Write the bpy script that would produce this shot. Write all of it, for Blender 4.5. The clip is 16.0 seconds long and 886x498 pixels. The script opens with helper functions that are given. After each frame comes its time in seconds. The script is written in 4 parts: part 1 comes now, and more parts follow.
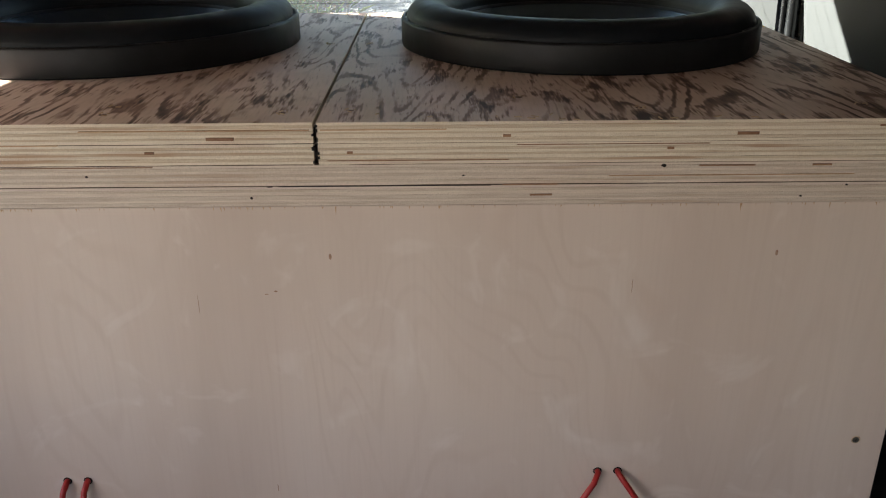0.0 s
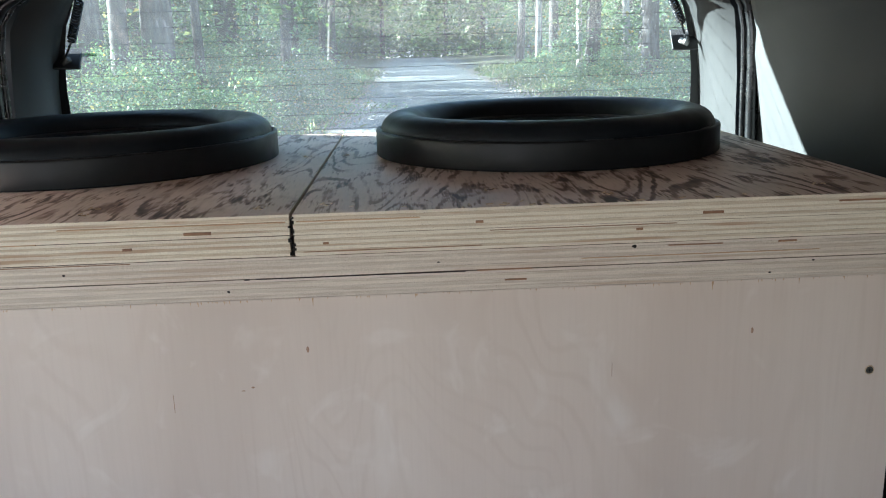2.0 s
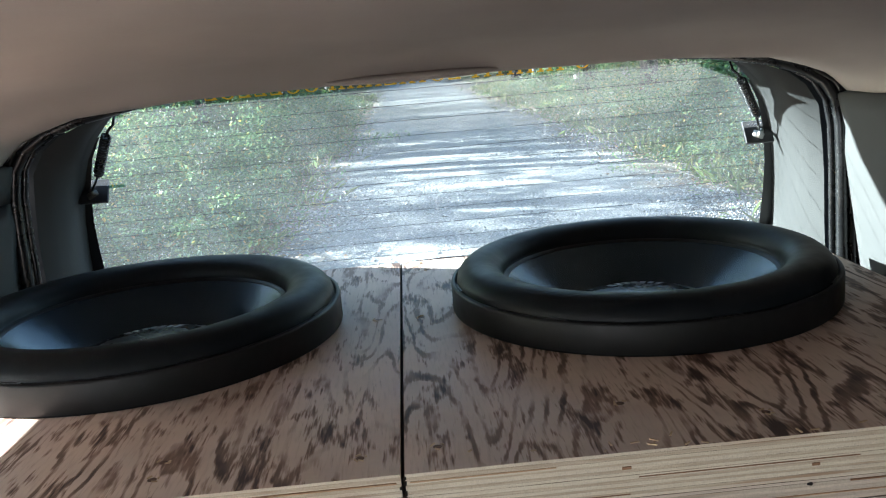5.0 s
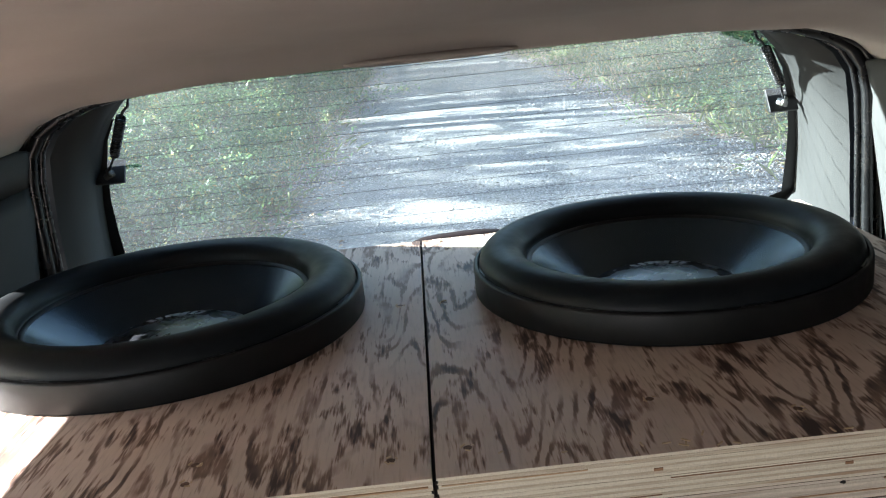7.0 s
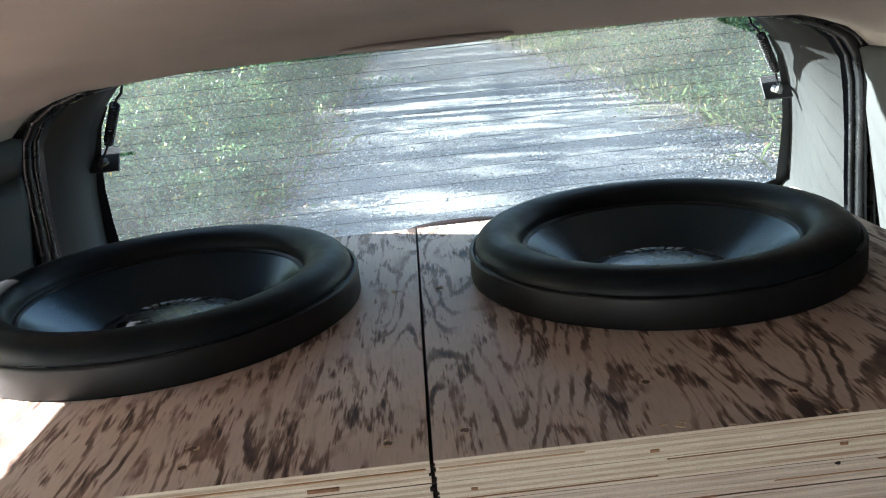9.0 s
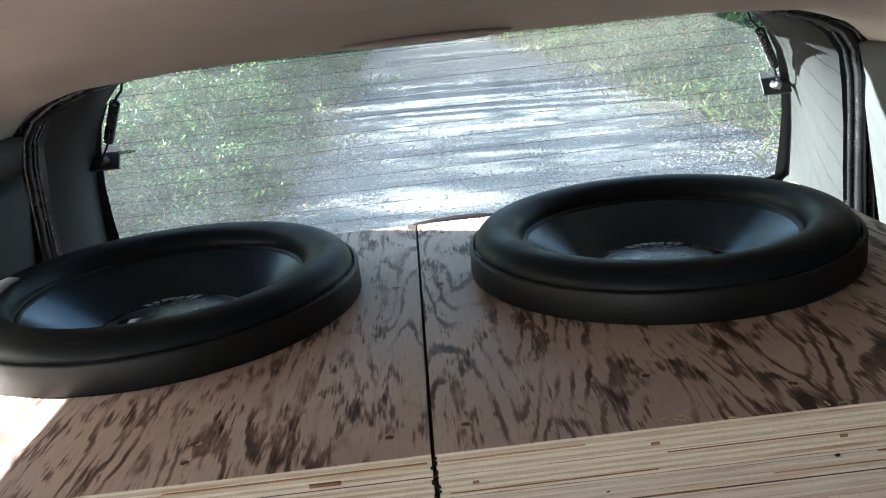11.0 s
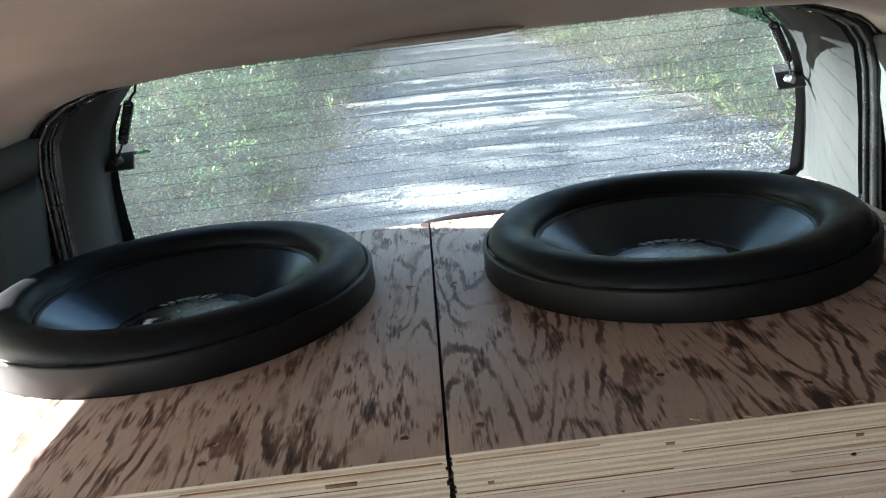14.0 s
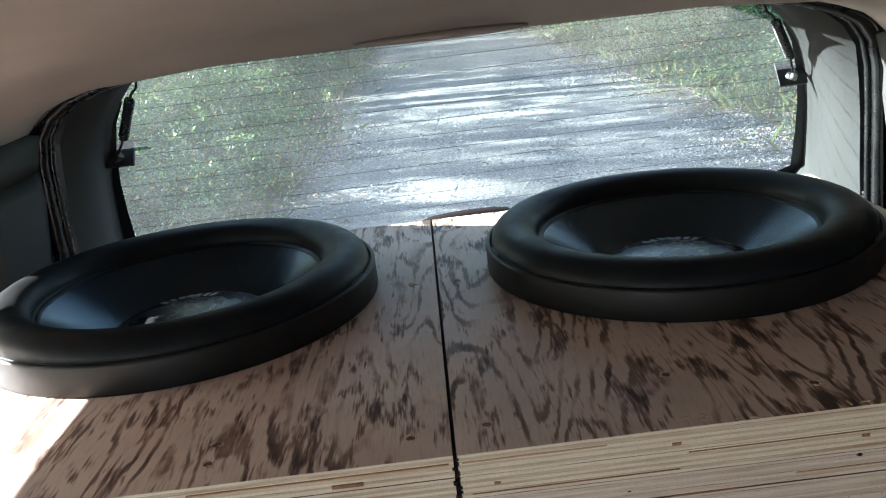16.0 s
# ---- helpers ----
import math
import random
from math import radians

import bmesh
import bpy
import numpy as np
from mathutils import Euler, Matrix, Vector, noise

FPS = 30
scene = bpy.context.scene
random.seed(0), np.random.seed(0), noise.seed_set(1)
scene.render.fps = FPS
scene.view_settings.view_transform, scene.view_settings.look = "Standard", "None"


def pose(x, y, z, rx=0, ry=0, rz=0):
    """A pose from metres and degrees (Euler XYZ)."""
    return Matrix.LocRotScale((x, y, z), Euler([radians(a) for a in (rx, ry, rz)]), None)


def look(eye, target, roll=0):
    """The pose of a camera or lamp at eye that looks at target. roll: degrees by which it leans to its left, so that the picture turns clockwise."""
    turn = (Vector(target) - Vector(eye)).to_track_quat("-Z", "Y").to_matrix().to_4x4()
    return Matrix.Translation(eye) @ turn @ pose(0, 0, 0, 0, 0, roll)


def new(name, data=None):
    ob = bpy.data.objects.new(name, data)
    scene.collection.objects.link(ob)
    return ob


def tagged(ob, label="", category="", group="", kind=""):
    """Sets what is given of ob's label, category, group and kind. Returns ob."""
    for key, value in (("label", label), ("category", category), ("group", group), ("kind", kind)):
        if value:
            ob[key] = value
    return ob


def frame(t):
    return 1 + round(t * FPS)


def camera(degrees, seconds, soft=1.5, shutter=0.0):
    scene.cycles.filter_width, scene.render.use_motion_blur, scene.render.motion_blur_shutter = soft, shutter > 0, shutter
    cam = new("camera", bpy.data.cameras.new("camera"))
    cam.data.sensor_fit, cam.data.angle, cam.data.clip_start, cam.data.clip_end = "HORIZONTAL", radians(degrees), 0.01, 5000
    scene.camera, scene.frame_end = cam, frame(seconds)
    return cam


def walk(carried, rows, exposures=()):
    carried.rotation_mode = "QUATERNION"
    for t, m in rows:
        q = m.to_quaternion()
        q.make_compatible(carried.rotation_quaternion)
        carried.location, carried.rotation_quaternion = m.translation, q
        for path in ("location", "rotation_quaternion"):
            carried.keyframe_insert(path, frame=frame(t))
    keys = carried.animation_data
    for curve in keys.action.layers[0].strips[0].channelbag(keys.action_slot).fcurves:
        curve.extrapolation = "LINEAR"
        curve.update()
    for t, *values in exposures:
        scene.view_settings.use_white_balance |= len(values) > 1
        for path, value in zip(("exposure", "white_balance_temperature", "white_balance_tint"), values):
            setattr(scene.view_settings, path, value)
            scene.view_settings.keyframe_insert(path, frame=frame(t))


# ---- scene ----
cam = camera(54.7, 16.0, soft=1.1)
PATH = [
    (0, (0.104, -0.727, 1.441), (0.123, 1.112, 0.654), -0.3),
    (0.5, (0.113, -0.727, 1.4), (0.186, 1.148, 0.708), -0.6),
    (1, (0.116, -0.753, 1.379), (0.19, 1.155, 0.786), -1.1),
    (1.5, (0.12, -0.754, 1.388), (0.184, 1.179, 0.882), -1.5),
    (2, (0.109, -0.749, 1.397), (0.175, 1.192, 0.921), -1.8),
    (2.5, (0.112, -0.734, 1.417), (0.175, 1.215, 0.973), -2.2),
    (3, (0.069, -0.653, 1.471), (0.096, 1.309, 1.083), -3.3),
    (3.5, (0.036, -0.61, 1.503), (0.034, 1.353, 1.119), -2.9),
    (3.7, (0.031, -0.594, 1.52), (0.049, 1.368, 1.131), -3.0),
    (6, (0.024, -0.582, 1.558), (0.065, 1.358, 1.072), -5.7),
    (6.5, (0.02, -0.576, 1.571), (0.042, 1.356, 1.055), -5.8),
    (7, (0.019, -0.567, 1.586), (0.039, 1.358, 1.043), -6.1),
    (7.5, (0.018, -0.565, 1.585), (0.053, 1.356, 1.03), -6.0),
    (8, (0.017, -0.565, 1.584), (0.054, 1.355, 1.024), -6.0),
    (8.5, (0.017, -0.567, 1.583), (0.047, 1.352, 1.019), -6.2),
    (9, (0.016, -0.569, 1.58), (0.048, 1.35, 1.017), -6.1),
    (11.5, (0.015, -0.573, 1.578), (0.047, 1.344, 1.011), -6.4),
    (12, (0.015, -0.574, 1.579), (0.047, 1.344, 1.013), -6.5),
    (12.5, (0.014, -0.574, 1.579), (0.045, 1.342, 1.008), -6.7),
    (13, (0.014, -0.574, 1.58), (0.041, 1.341, 1.006), -6.7),
    (13.5, (0.014, -0.573, 1.582), (0.031, 1.343, 1.007), -6.7),
    (14, (0.015, -0.572, 1.584), (0.016, 1.343, 1.007), -7.0),
    (14.5, (0.013, -0.569, 1.586), (0.019, 1.345, 1.004), -7.0),
    (15, (0.009, -0.57, 1.586), (0.016, 1.342, 0.998), -6.9),
    (15.5, (0.009, -0.569, 1.587), (0.014, 1.342, 0.998), -6.9),
    (16, (0.008, -0.569, 1.589), (0.015, 1.342, 0.998), -6.9),
]
walk(cam, [(t, look(eye, target, roll)) for t, eye, target, roll in PATH],
     [(0, 3.8, 6700, 18), (0.5, 3.9, 6450, 15), (1.0, 4.05, 6250, 13), (1.5, 4.1, 5900, 11), (3.4, 4.1, 5650, 11), (6, 3.95, 6000, 13), (13, 4.0, 6050, 14), (16, 3.78, 6050, 13)])

# ---- world, sun and lamps ----
SUN_WAY = Vector((1.0, -0.3, -0.405)).normalized()
world = bpy.data.worlds.new("world")
scene.world = world
world.use_nodes = True
_nt = world.node_tree
_sky = _nt.nodes.new("ShaderNodeTexSky")
_sky.sky_type = "NISHITA"
_sky.sun_disc = False
_sky.sun_elevation = math.asin(-SUN_WAY.z)
_sky.sun_rotation = math.atan2(-SUN_WAY.x, -SUN_WAY.y)
_nt.links.new(_sky.outputs[0], _nt.nodes["Background"].inputs[0])
_nt.nodes["Background"].inputs[1].default_value = 0.052

_sun = bpy.data.lights.new("sun", "SUN")
_sun.energy, _sun.angle, _sun.color = 5.0, radians(0.5), (1.0, 0.95, 0.88)
new("sun", _sun).matrix_world = look((0, 0, 0), SUN_WAY)


def window_lamp(name, eye, target, w, h, watts, color):
    d = bpy.data.lights.new(name, "AREA")
    d.shape, d.size, d.size_y, d.energy, d.color = "RECTANGLE", w, h, watts, color
    new(name, d).matrix_world = look(eye, target)


# area lamps added at the window openings to stand in for daylight
window_lamp("windshield_daylight", (0.06, -2.6, 1.44), (0.06, 0.0, 1.2), 1.1, 0.22, 0.025, (0.96, 0.96, 1.0))
window_lamp("door_daylight", (-0.59, -1.1, 1.2), (0.4, -0.55, 1.15), 0.7, 0.38, 0.40, (1.0, 0.96, 0.95))
window_lamp("side_window_daylight", (-0.60, -0.02, 1.24), (0.4, -0.02, 1.20), 0.95, 0.26, 0.03, (0.98, 0.98, 1.0))

# ---- materials ----


class Mat:
    """A node material with a Principled shader, built by small steps."""

    def __init__(self, name, color=(0.5, 0.5, 0.5), rough=0.6, metal=0.0, spec=0.5):
        self.m = bpy.data.materials.new(name)
        self.m.use_nodes = True
        self.t = self.m.node_tree
        self.b = self.t.nodes["Principled BSDF"]
        self.b.inputs["Base Color"].default_value = (*color, 1)
        self.b.inputs["Roughness"].default_value = rough
        self.b.inputs["Metallic"].default_value = metal
        self.b.inputs["Specular IOR Level"].default_value = spec

    def node(self, kind, **values):
        n = self.t.nodes.new(kind)
        for k, v in values.items():
            n.inputs[k.replace("_", " ")].default_value = v
        return n

    def link(self, a, b):
        self.t.links.new(a, b)

    def coords(self, scale=(1, 1, 1), turn=(0, 0, 0), move=(0, 0, 0)):
        c = self.t.nodes.new("ShaderNodeTexCoord")
        m = self.t.nodes.new("ShaderNodeMapping")
        m.inputs["Scale"].default_value = scale
        m.inputs["Rotation"].default_value = [radians(a) for a in turn]
        m.inputs["Location"].default_value = move
        self.link(c.outputs["Object"], m.inputs["Vector"])
        return m.outputs[0]

    def noise(self, vec, scale, detail=3.0, rough=0.55, dist=0.0):
        n = self.t.nodes.new("ShaderNodeTexNoise")
        self.link(vec, n.inputs["Vector"])
        n.inputs["Scale"].default_value = scale
        n.inputs["Detail"].default_value = detail
        n.inputs["Roughness"].default_value = rough
        n.inputs["Distortion"].default_value = dist
        return n.outputs["Fac"]

    def math(self, op, a, b=0.0, c=0.0):
        n = self.t.nodes.new("ShaderNodeMath")
        n.operation = op
        for i, v in enumerate((a, b, c)):
            if isinstance(v, (int, float)):
                n.inputs[i].default_value = v
            else:
                self.link(v, n.inputs[i])
        return n.outputs[0]

    def ramp(self, fac, stops):
        n = self.t.nodes.new("ShaderNodeValToRGB")
        e = n.color_ramp.elements
        while len(e) < len(stops):
            e.new(0.5)
        for i, (p, c) in enumerate(stops):
            e[i].position = p
            e[i].color = (c, c, c, 1) if isinstance(c, (int, float)) else (*c, 1)
        self.link(fac, n.inputs[0])
        return n.outputs["Color"]

    def mix(self, fac, a, b, mode="MIX"):
        n = self.t.nodes.new("ShaderNodeMix")
        n.data_type, n.blend_type = "RGBA", mode
        for s, v in ((0, fac), (6, a), (7, b)):
            if isinstance(v, (int, float)):
                n.inputs[s].default_value = v
            elif isinstance(v, tuple):
                n.inputs[s].default_value = (*v, 1)
            else:
                self.link(v, n.inputs[s])
        return n.outputs[2]

    def color(self, out):
        self.link(out, self.b.inputs["Base Color"])
        return self

    def rough(self, out):
        self.link(out, self.b.inputs["Roughness"])
        return self

    def bump(self, height, strength=0.2, distance=0.001):
        n = self.t.nodes.new("ShaderNodeBump")
        n.inputs["Strength"].default_value = strength
        n.inputs["Distance"].default_value = distance
        self.link(height, n.inputs["Height"])
        self.link(n.outputs[0], self.b.inputs["Normal"])
        return self

    def random(self):
        return self.t.nodes.new("ShaderNodeObjectInfo").outputs["Random"]

    def island(self):
        return self.t.nodes.new("ShaderNodeNewGeometry").outputs["Random Per Island"]


def speckled(name, dark, light, scale, rough=0.6, spec=0.4, bump=0.2, size=0.0006, fine=400):
    """A plain surface with a broad and a fine variation."""
    m = Mat(name, light, rough, 0, spec)
    v = m.coords()
    broad = m.noise(v, scale, 3)
    grain = m.noise(v, fine, 2)
    both = m.math("ADD", m.math("MULTIPLY", broad, 0.7), m.math("MULTIPLY", grain, 0.3))
    m.color(m.ramp(both, [(0.3, dark), (0.7, light)]))
    m.bump(grain, bump, size)
    return m.m


def fir_top(name, turn, move, spare=0.0):
    """Sanded fir plywood: pale wood with dark flame figure and broken grain lines along the sheet."""
    m = Mat(name, (0.4, 0.3, 0.2), 0.42, 0, 0.4)
    v = m.coords((1, 1, 1), (0, 0, turn), move)
    fibre = m.noise(m.coords((1.0, 0.09, 1.0), (0, 0, turn), move), 330, 2, 0.6)
    ragged = m.math("MULTIPLY", m.math("SUBTRACT", fibre, 0.5), 0.46)
    # nested growth lines, wavy and broken
    field = m.noise(m.coords((1.0, 0.17, 1.0), (0, 0, turn), move), 8.0, 2.0, 0.5, 0.25)
    wobble = m.math("MULTIPLY", m.noise(m.coords((1.0, 0.5, 1.0), (0, 0, turn), move), 70, 2, 0.5), 3.2)
    wave = m.math("ADD", m.math("MULTIPLY", m.math("SINE", m.math("ADD", m.math("MULTIPLY", field, 112.0), wobble)), 0.5), 0.5)
    lines = m.ramp(m.math("ADD", wave, m.math("MULTIPLY", ragged, 2.0)), [(0.60, 0.0), (0.98, 0.92)])
    strength = m.ramp(m.noise(m.coords((1.0, 0.5, 1.0), (0, 0, turn), move), 15.0, 3.0, 0.6, 0.3), [(0.40 + spare, 0.10), (0.62 + spare, 0.9)])
    # dark flames with torn, browned ends
    n1 = m.noise(m.coords((1.0, 0.29, 1.0), (0, 0, turn + 7), move), 52.0, 2.5, 0.55, 0.35)
    area = m.noise(m.coords((1.0, 0.6, 1.0), (0, 0, turn), move), 9.0, 2.0, 0.5)
    n1 = m.math("ADD", m.math("ADD", n1, ragged), m.math("MULTIPLY", m.math("SUBTRACT", area, 0.5), 0.26))
    flame = m.ramp(m.math("SUBTRACT", n1, spare), [(0.52, 0.0), (0.74, 1.0)])
    dark = m.math("MAXIMUM", m.math("MULTIPLY", lines, strength), flame)
    pale = m.ramp(m.noise(v, 8, 4), [(0.3, (0.54, 0.41, 0.335)), (0.7, (0.72, 0.575, 0.485))])
    pale = m.mix(m.ramp(fibre, [(0.5, 0.0), (0.75, 0.4)]), pale, (0.36, 0.25, 0.18))
    brown = m.mix(m.ramp(dark, [(0.03, 0.0), (0.42, 0.85)]), pale, (0.235, 0.125, 0.080))
    m.color(m.mix(m.ramp(dark, [(0.32, 0.0), (0.85, 0.95)]), brown, (0.042, 0.020, 0.015)))
    m.rough(m.ramp(dark, [(0.0, 0.5), (1.0, 0.58)]))
    m.b.inputs["Specular IOR Level"].default_value = 0.4
    m.bump(m.math("SUBTRACT", fibre, m.math("MULTIPLY", dark, 0.6)), 0.25, 0.0005)
    return m.m


def birch_face(name):
    m = Mat(name, (0.6, 0.48, 0.37), 0.5, 0, 0.35)
    v = m.coords()
    vz = m.coords((1.0, 1.0, 0.22))
    field = m.noise(vz, 4.2, 2.0, 0.5, 0.6)
    ring = m.math("ADD", m.math("MULTIPLY", m.math("SINE", m.math("MULTIPLY", field, 190.0)), 0.5), 0.5)
    ring = m.ramp(ring, [(0.72, 0.0), (0.99, 1.0)])
    ring = m.math("MULTIPLY", ring, m.ramp(m.noise(v, 6, 2), [(0.4, 0.1), (0.65, 1.0)]))
    fibre = m.noise(m.coords((1.0, 1.0, 0.035)), 300, 2, 0.6)
    base = m.ramp(m.noise(vz, 3.0, 3, 0.55, 0.5), [(0.3, (0.51, 0.40, 0.32)), (0.5, (0.61, 0.49, 0.40)), (0.7, (0.67, 0.55, 0.455))])
    base = m.mix(m.math("MULTIPLY", ring, 0.12), base, (0.42, 0.28, 0.19))
    base = m.mix(m.ramp(fibre, [(0.45, 0.0), (0.8, 0.12)]), base, (0.48, 0.35, 0.27))
    chatoy = m.ramp(m.noise(v, 11, 3, 0.55, 1.6), [(0.58, 0.0), (0.75, 0.3)])
    m.color(m.mix(chatoy, base, (0.82, 0.74, 0.66)))
    m.bump(fibre, 0.12, 0.0004)
    return m.m


def veneer_edge(name, pale, tan, amount):
    """The cut edge of one veneer: long streaks with rough end grain and a few brown runs."""
    m = Mat(name, pale, 0.75, 0, 0.2)
    v = m.coords((0.05, 1.0, 1.0))
    streak = m.noise(v, 500, 3, 0.6)
    run = m.noise(m.coords((1.0, 1.0, 14.0)), 5.5, 3, 0.6)
    c = m.ramp(streak, [(0.32, tan), (0.62, pale)])
    c = m.mix(m.ramp(run, [(0.57, 0.0), (0.66, amount)]), c, (0.40, 0.23, 0.13))
    c = m.mix(m.math("MULTIPLY", m.random(), 0.3), c, tan)
    fray = m.ramp(m.noise(m.coords((1.0, 1.0, 0.6)), 1100, 2, 0.7), [(0.42, 0.0), (0.7, 0.4)])
    m.color(m.mix(fray, c, tuple(0.6 * q for q in tan)))
    m.bump(m.noise(m.coords(), 900, 2), 0.5, 0.0008)
    return m.m


def rubber(name, color, rough, spec=0.4):
    m = Mat(name, color, rough, 0, spec)
    v = m.coords()
    dust = m.ramp(m.noise(v, 14, 4, 0.65), [(0.45, 0.0), (0.75, 0.10)])
    m.color(m.mix(dust, color, (0.06, 0.06, 0.06)))
    m.rough(m.ramp(m.noise(v, 30, 3), [(0.3, rough - 0.06), (0.7, rough + 0.08)]))
    m.bump(m.noise(v, 700, 2), 0.08, 0.0004)
    return m.m


def dusty_glass(name):
    """Clear, faintly green pane with a film of dust, specks and wipe marks that scatter the light."""
    k = Mat(name)
    m, t = k.m, k.t
    t.nodes.remove(k.b)
    out = t.nodes["Material Output"]
    clear = k.node("ShaderNodeBsdfTransparent", Color=(0.68, 0.81, 0.80, 1))
    gloss = k.node("ShaderNodeBsdfGlossy", Color=(1, 1, 1, 1), Roughness=0.02)
    dust = k.node("ShaderNodeBsdfTranslucent", Color=(0.80, 0.88, 0.90, 1))
    v = k.coords()
    film = k.ramp(k.noise(v, 5.5, 5, 0.6, 0.6), [(0.3, 0.012), (0.7, 0.032)])
    speck = k.ramp(k.noise(v, 420, 1, 0.4), [(0.725, 0.0), (0.78, 0.3)])
    wipe = k.ramp(k.noise(k.coords((1.0, 0.06, 0.06), (0, 38, 0)), 190, 2, 0.6), [(0.66, 0.0), (0.74, 0.05)])
    wipe = k.math("MULTIPLY", wipe, k.ramp(k.noise(v, 7, 2), [(0.5, 0.0), (0.62, 1.0)]))
    amount = k.math("ADD", k.math("ADD", film, speck), wipe)
    a = t.nodes.new("ShaderNodeMixShader")
    a.inputs[0].default_value = 0.035
    k.link(clear.outputs[0], a.inputs[1])
    k.link(gloss.outputs[0], a.inputs[2])
    b = t.nodes.new("ShaderNodeMixShader")
    k.link(amount, b.inputs[0])
    k.link(a.outputs[0], b.inputs[1])
    k.link(dust.outputs[0], b.inputs[2])
    k.link(b.outputs[0], out.inputs[0])
    return m


def tinted_glass(name, tint):
    m = bpy.data.materials.new(name)
    m.use_nodes = True
    t = m.node_tree
    t.nodes.clear()
    out = t.nodes.new("ShaderNodeOutputMaterial")
    c, g = (t.nodes.new("ShaderNodeBsdf" + n) for n in ("Transparent", "Glossy"))
    c.inputs[0].default_value = (*tint, 1)
    g.inputs[1].default_value = 0.03
    mx = t.nodes.new("ShaderNodeMixShader")
    mx.inputs[0].default_value = 0.05
    t.links.new(c.outputs[0], mx.inputs[1])
    t.links.new(g.outputs[0], mx.inputs[2])
    t.links.new(mx.outputs[0], out.inputs[0])
    return m


def leaf_mat(name, stops, gloss=0.4):
    m = Mat(name, (0.08, 0.14, 0.04), gloss, 0, 0.5)
    m.color(m.ramp(m.island(), stops))
    tr = m.node("ShaderNodeBsdfTranslucent")
    m.link(m.ramp(m.island(), [(p, tuple(min(1, 1.5 * x) for x in c)) for p, c in stops]), tr.inputs[0])
    mx = m.t.nodes.new("ShaderNodeMixShader")
    mx.inputs[0].default_value = 0.35
    m.link(m.b.outputs[0], mx.inputs[1])
    m.link(tr.outputs[0], mx.inputs[2])
    m.link(mx.outputs[0], m.t.nodes["Material Output"].inputs[0])
    return m.m


def bark_mat(name, dark, light, scale):
    m = Mat(name, light, 0.9, 0, 0.2)
    n = m.noise(m.coords((1, 1, 0.18)), scale, 4, 0.65)
    m.color(m.ramp(n, [(0.35, dark), (0.65, light)]))
    m.bump(n, 0.8, 0.02)
    return m.m


FIR_L = fir_top("fir_face_slanted", 12, (0.3, 0.1, 0), 0.022)
FIR_R = fir_top("fir_face_straight", -7, (2.9, 1.55, 0), 0.016)
BIRCH = birch_face("birch_face")
EDGE_A = veneer_edge("veneer_long_grain", (0.79, 0.70, 0.55), (0.68, 0.58, 0.44), 0.35)
EDGE_B = veneer_edge("veneer_end_grain", (0.68, 0.57, 0.42), (0.50, 0.39, 0.28), 0.85)
EDGE_C = veneer_edge("birch_long_grain", (0.74, 0.635, 0.51), (0.60, 0.49, 0.39), 0.2)
EDGE_D = veneer_edge("birch_end_grain", (0.64, 0.54, 0.43), (0.51, 0.41, 0.32), 0.45)
GLUE = Mat("dark_glue_line", (0.10, 0.065, 0.042), 0.9).m
KNOT = speckled("brown_wood_plug", (0.16, 0.075, 0.035), (0.36, 0.19, 0.10), 60)
TEAR = speckled("orange_torn_veneer", (0.40, 0.23, 0.12), (0.56, 0.36, 0.21), 200)
FACE_KNOT = speckled("small_face_knot", (0.24, 0.12, 0.07), (0.42, 0.26, 0.17), 300)
# near-black colour standing for the shade inside holes, gaps and recesses
VOID = Mat("shaded_void", (0.012, 0.008, 0.006), 0.95).m
HOLE = speckled("torn_wood_in_hole", (0.03, 0.016, 0.009), (0.20, 0.11, 0.065), 350)
SPLINTER = speckled("raw_splinter", (0.42, 0.29, 0.18), (0.66, 0.5, 0.33), 80)
RUBBER = rubber("black_rubber_surround", (0.004, 0.0060, 0.0078), 0.46, 0.17)
GASKET = rubber("black_gasket", (0.006, 0.006, 0.0063), 0.46, 0.3)
_cone = Mat("black_cone", (0.0030, 0.0066, 0.0125), 0.27, 0, 0.62)
# blue of the reflected sky put into the specular tint
_cone.b.inputs["Specular Tint"].default_value = (0.62, 0.84, 1.0, 1)
_tan = _cone.t.nodes.new("ShaderNodeTangent")
_tan.direction_type, _tan.axis = "RADIAL", "Z"
_cone.b.inputs["Anisotropic"].default_value = 0.45
_cone.b.inputs["Anisotropic Rotation"].default_value = 0.25
_cone.link(_tan.outputs[0], _cone.b.inputs["Tangent"])
CONE = _cone.m
CAP = rubber("carbon_dust_cap", (0.02, 0.022, 0.026), 0.26, 0.6)
LOGO = Mat("grey_print", (0.33, 0.34, 0.36), 0.5).m
LINER = speckled("beige_headliner_cloth", (0.31, 0.265, 0.235), (0.41, 0.355, 0.32), 4, 0.95, 0.1, 0.5, 0.0008, 900)
TRIM = speckled("grey_grained_plastic", (0.025, 0.025, 0.0245), (0.034, 0.034, 0.0335), 5, 0.7, 0.2, 0.4, 0.0006, 520)
PANEL = speckled("grey_side_plastic", (0.042, 0.042, 0.041), (0.066, 0.066, 0.065), 4, 0.75, 0.15, 0.35, 0.0005, 900)
SEAL = rubber("black_door_seal", (0.006, 0.006, 0.0065), 0.26, 0.5)
BLACK = Mat("black_ceramic_frit", (0.008, 0.008, 0.008), 0.4).m
PLASTIC = speckled("black_plastic", (0.01, 0.01, 0.011), (0.02, 0.02, 0.021), 30, 0.35)
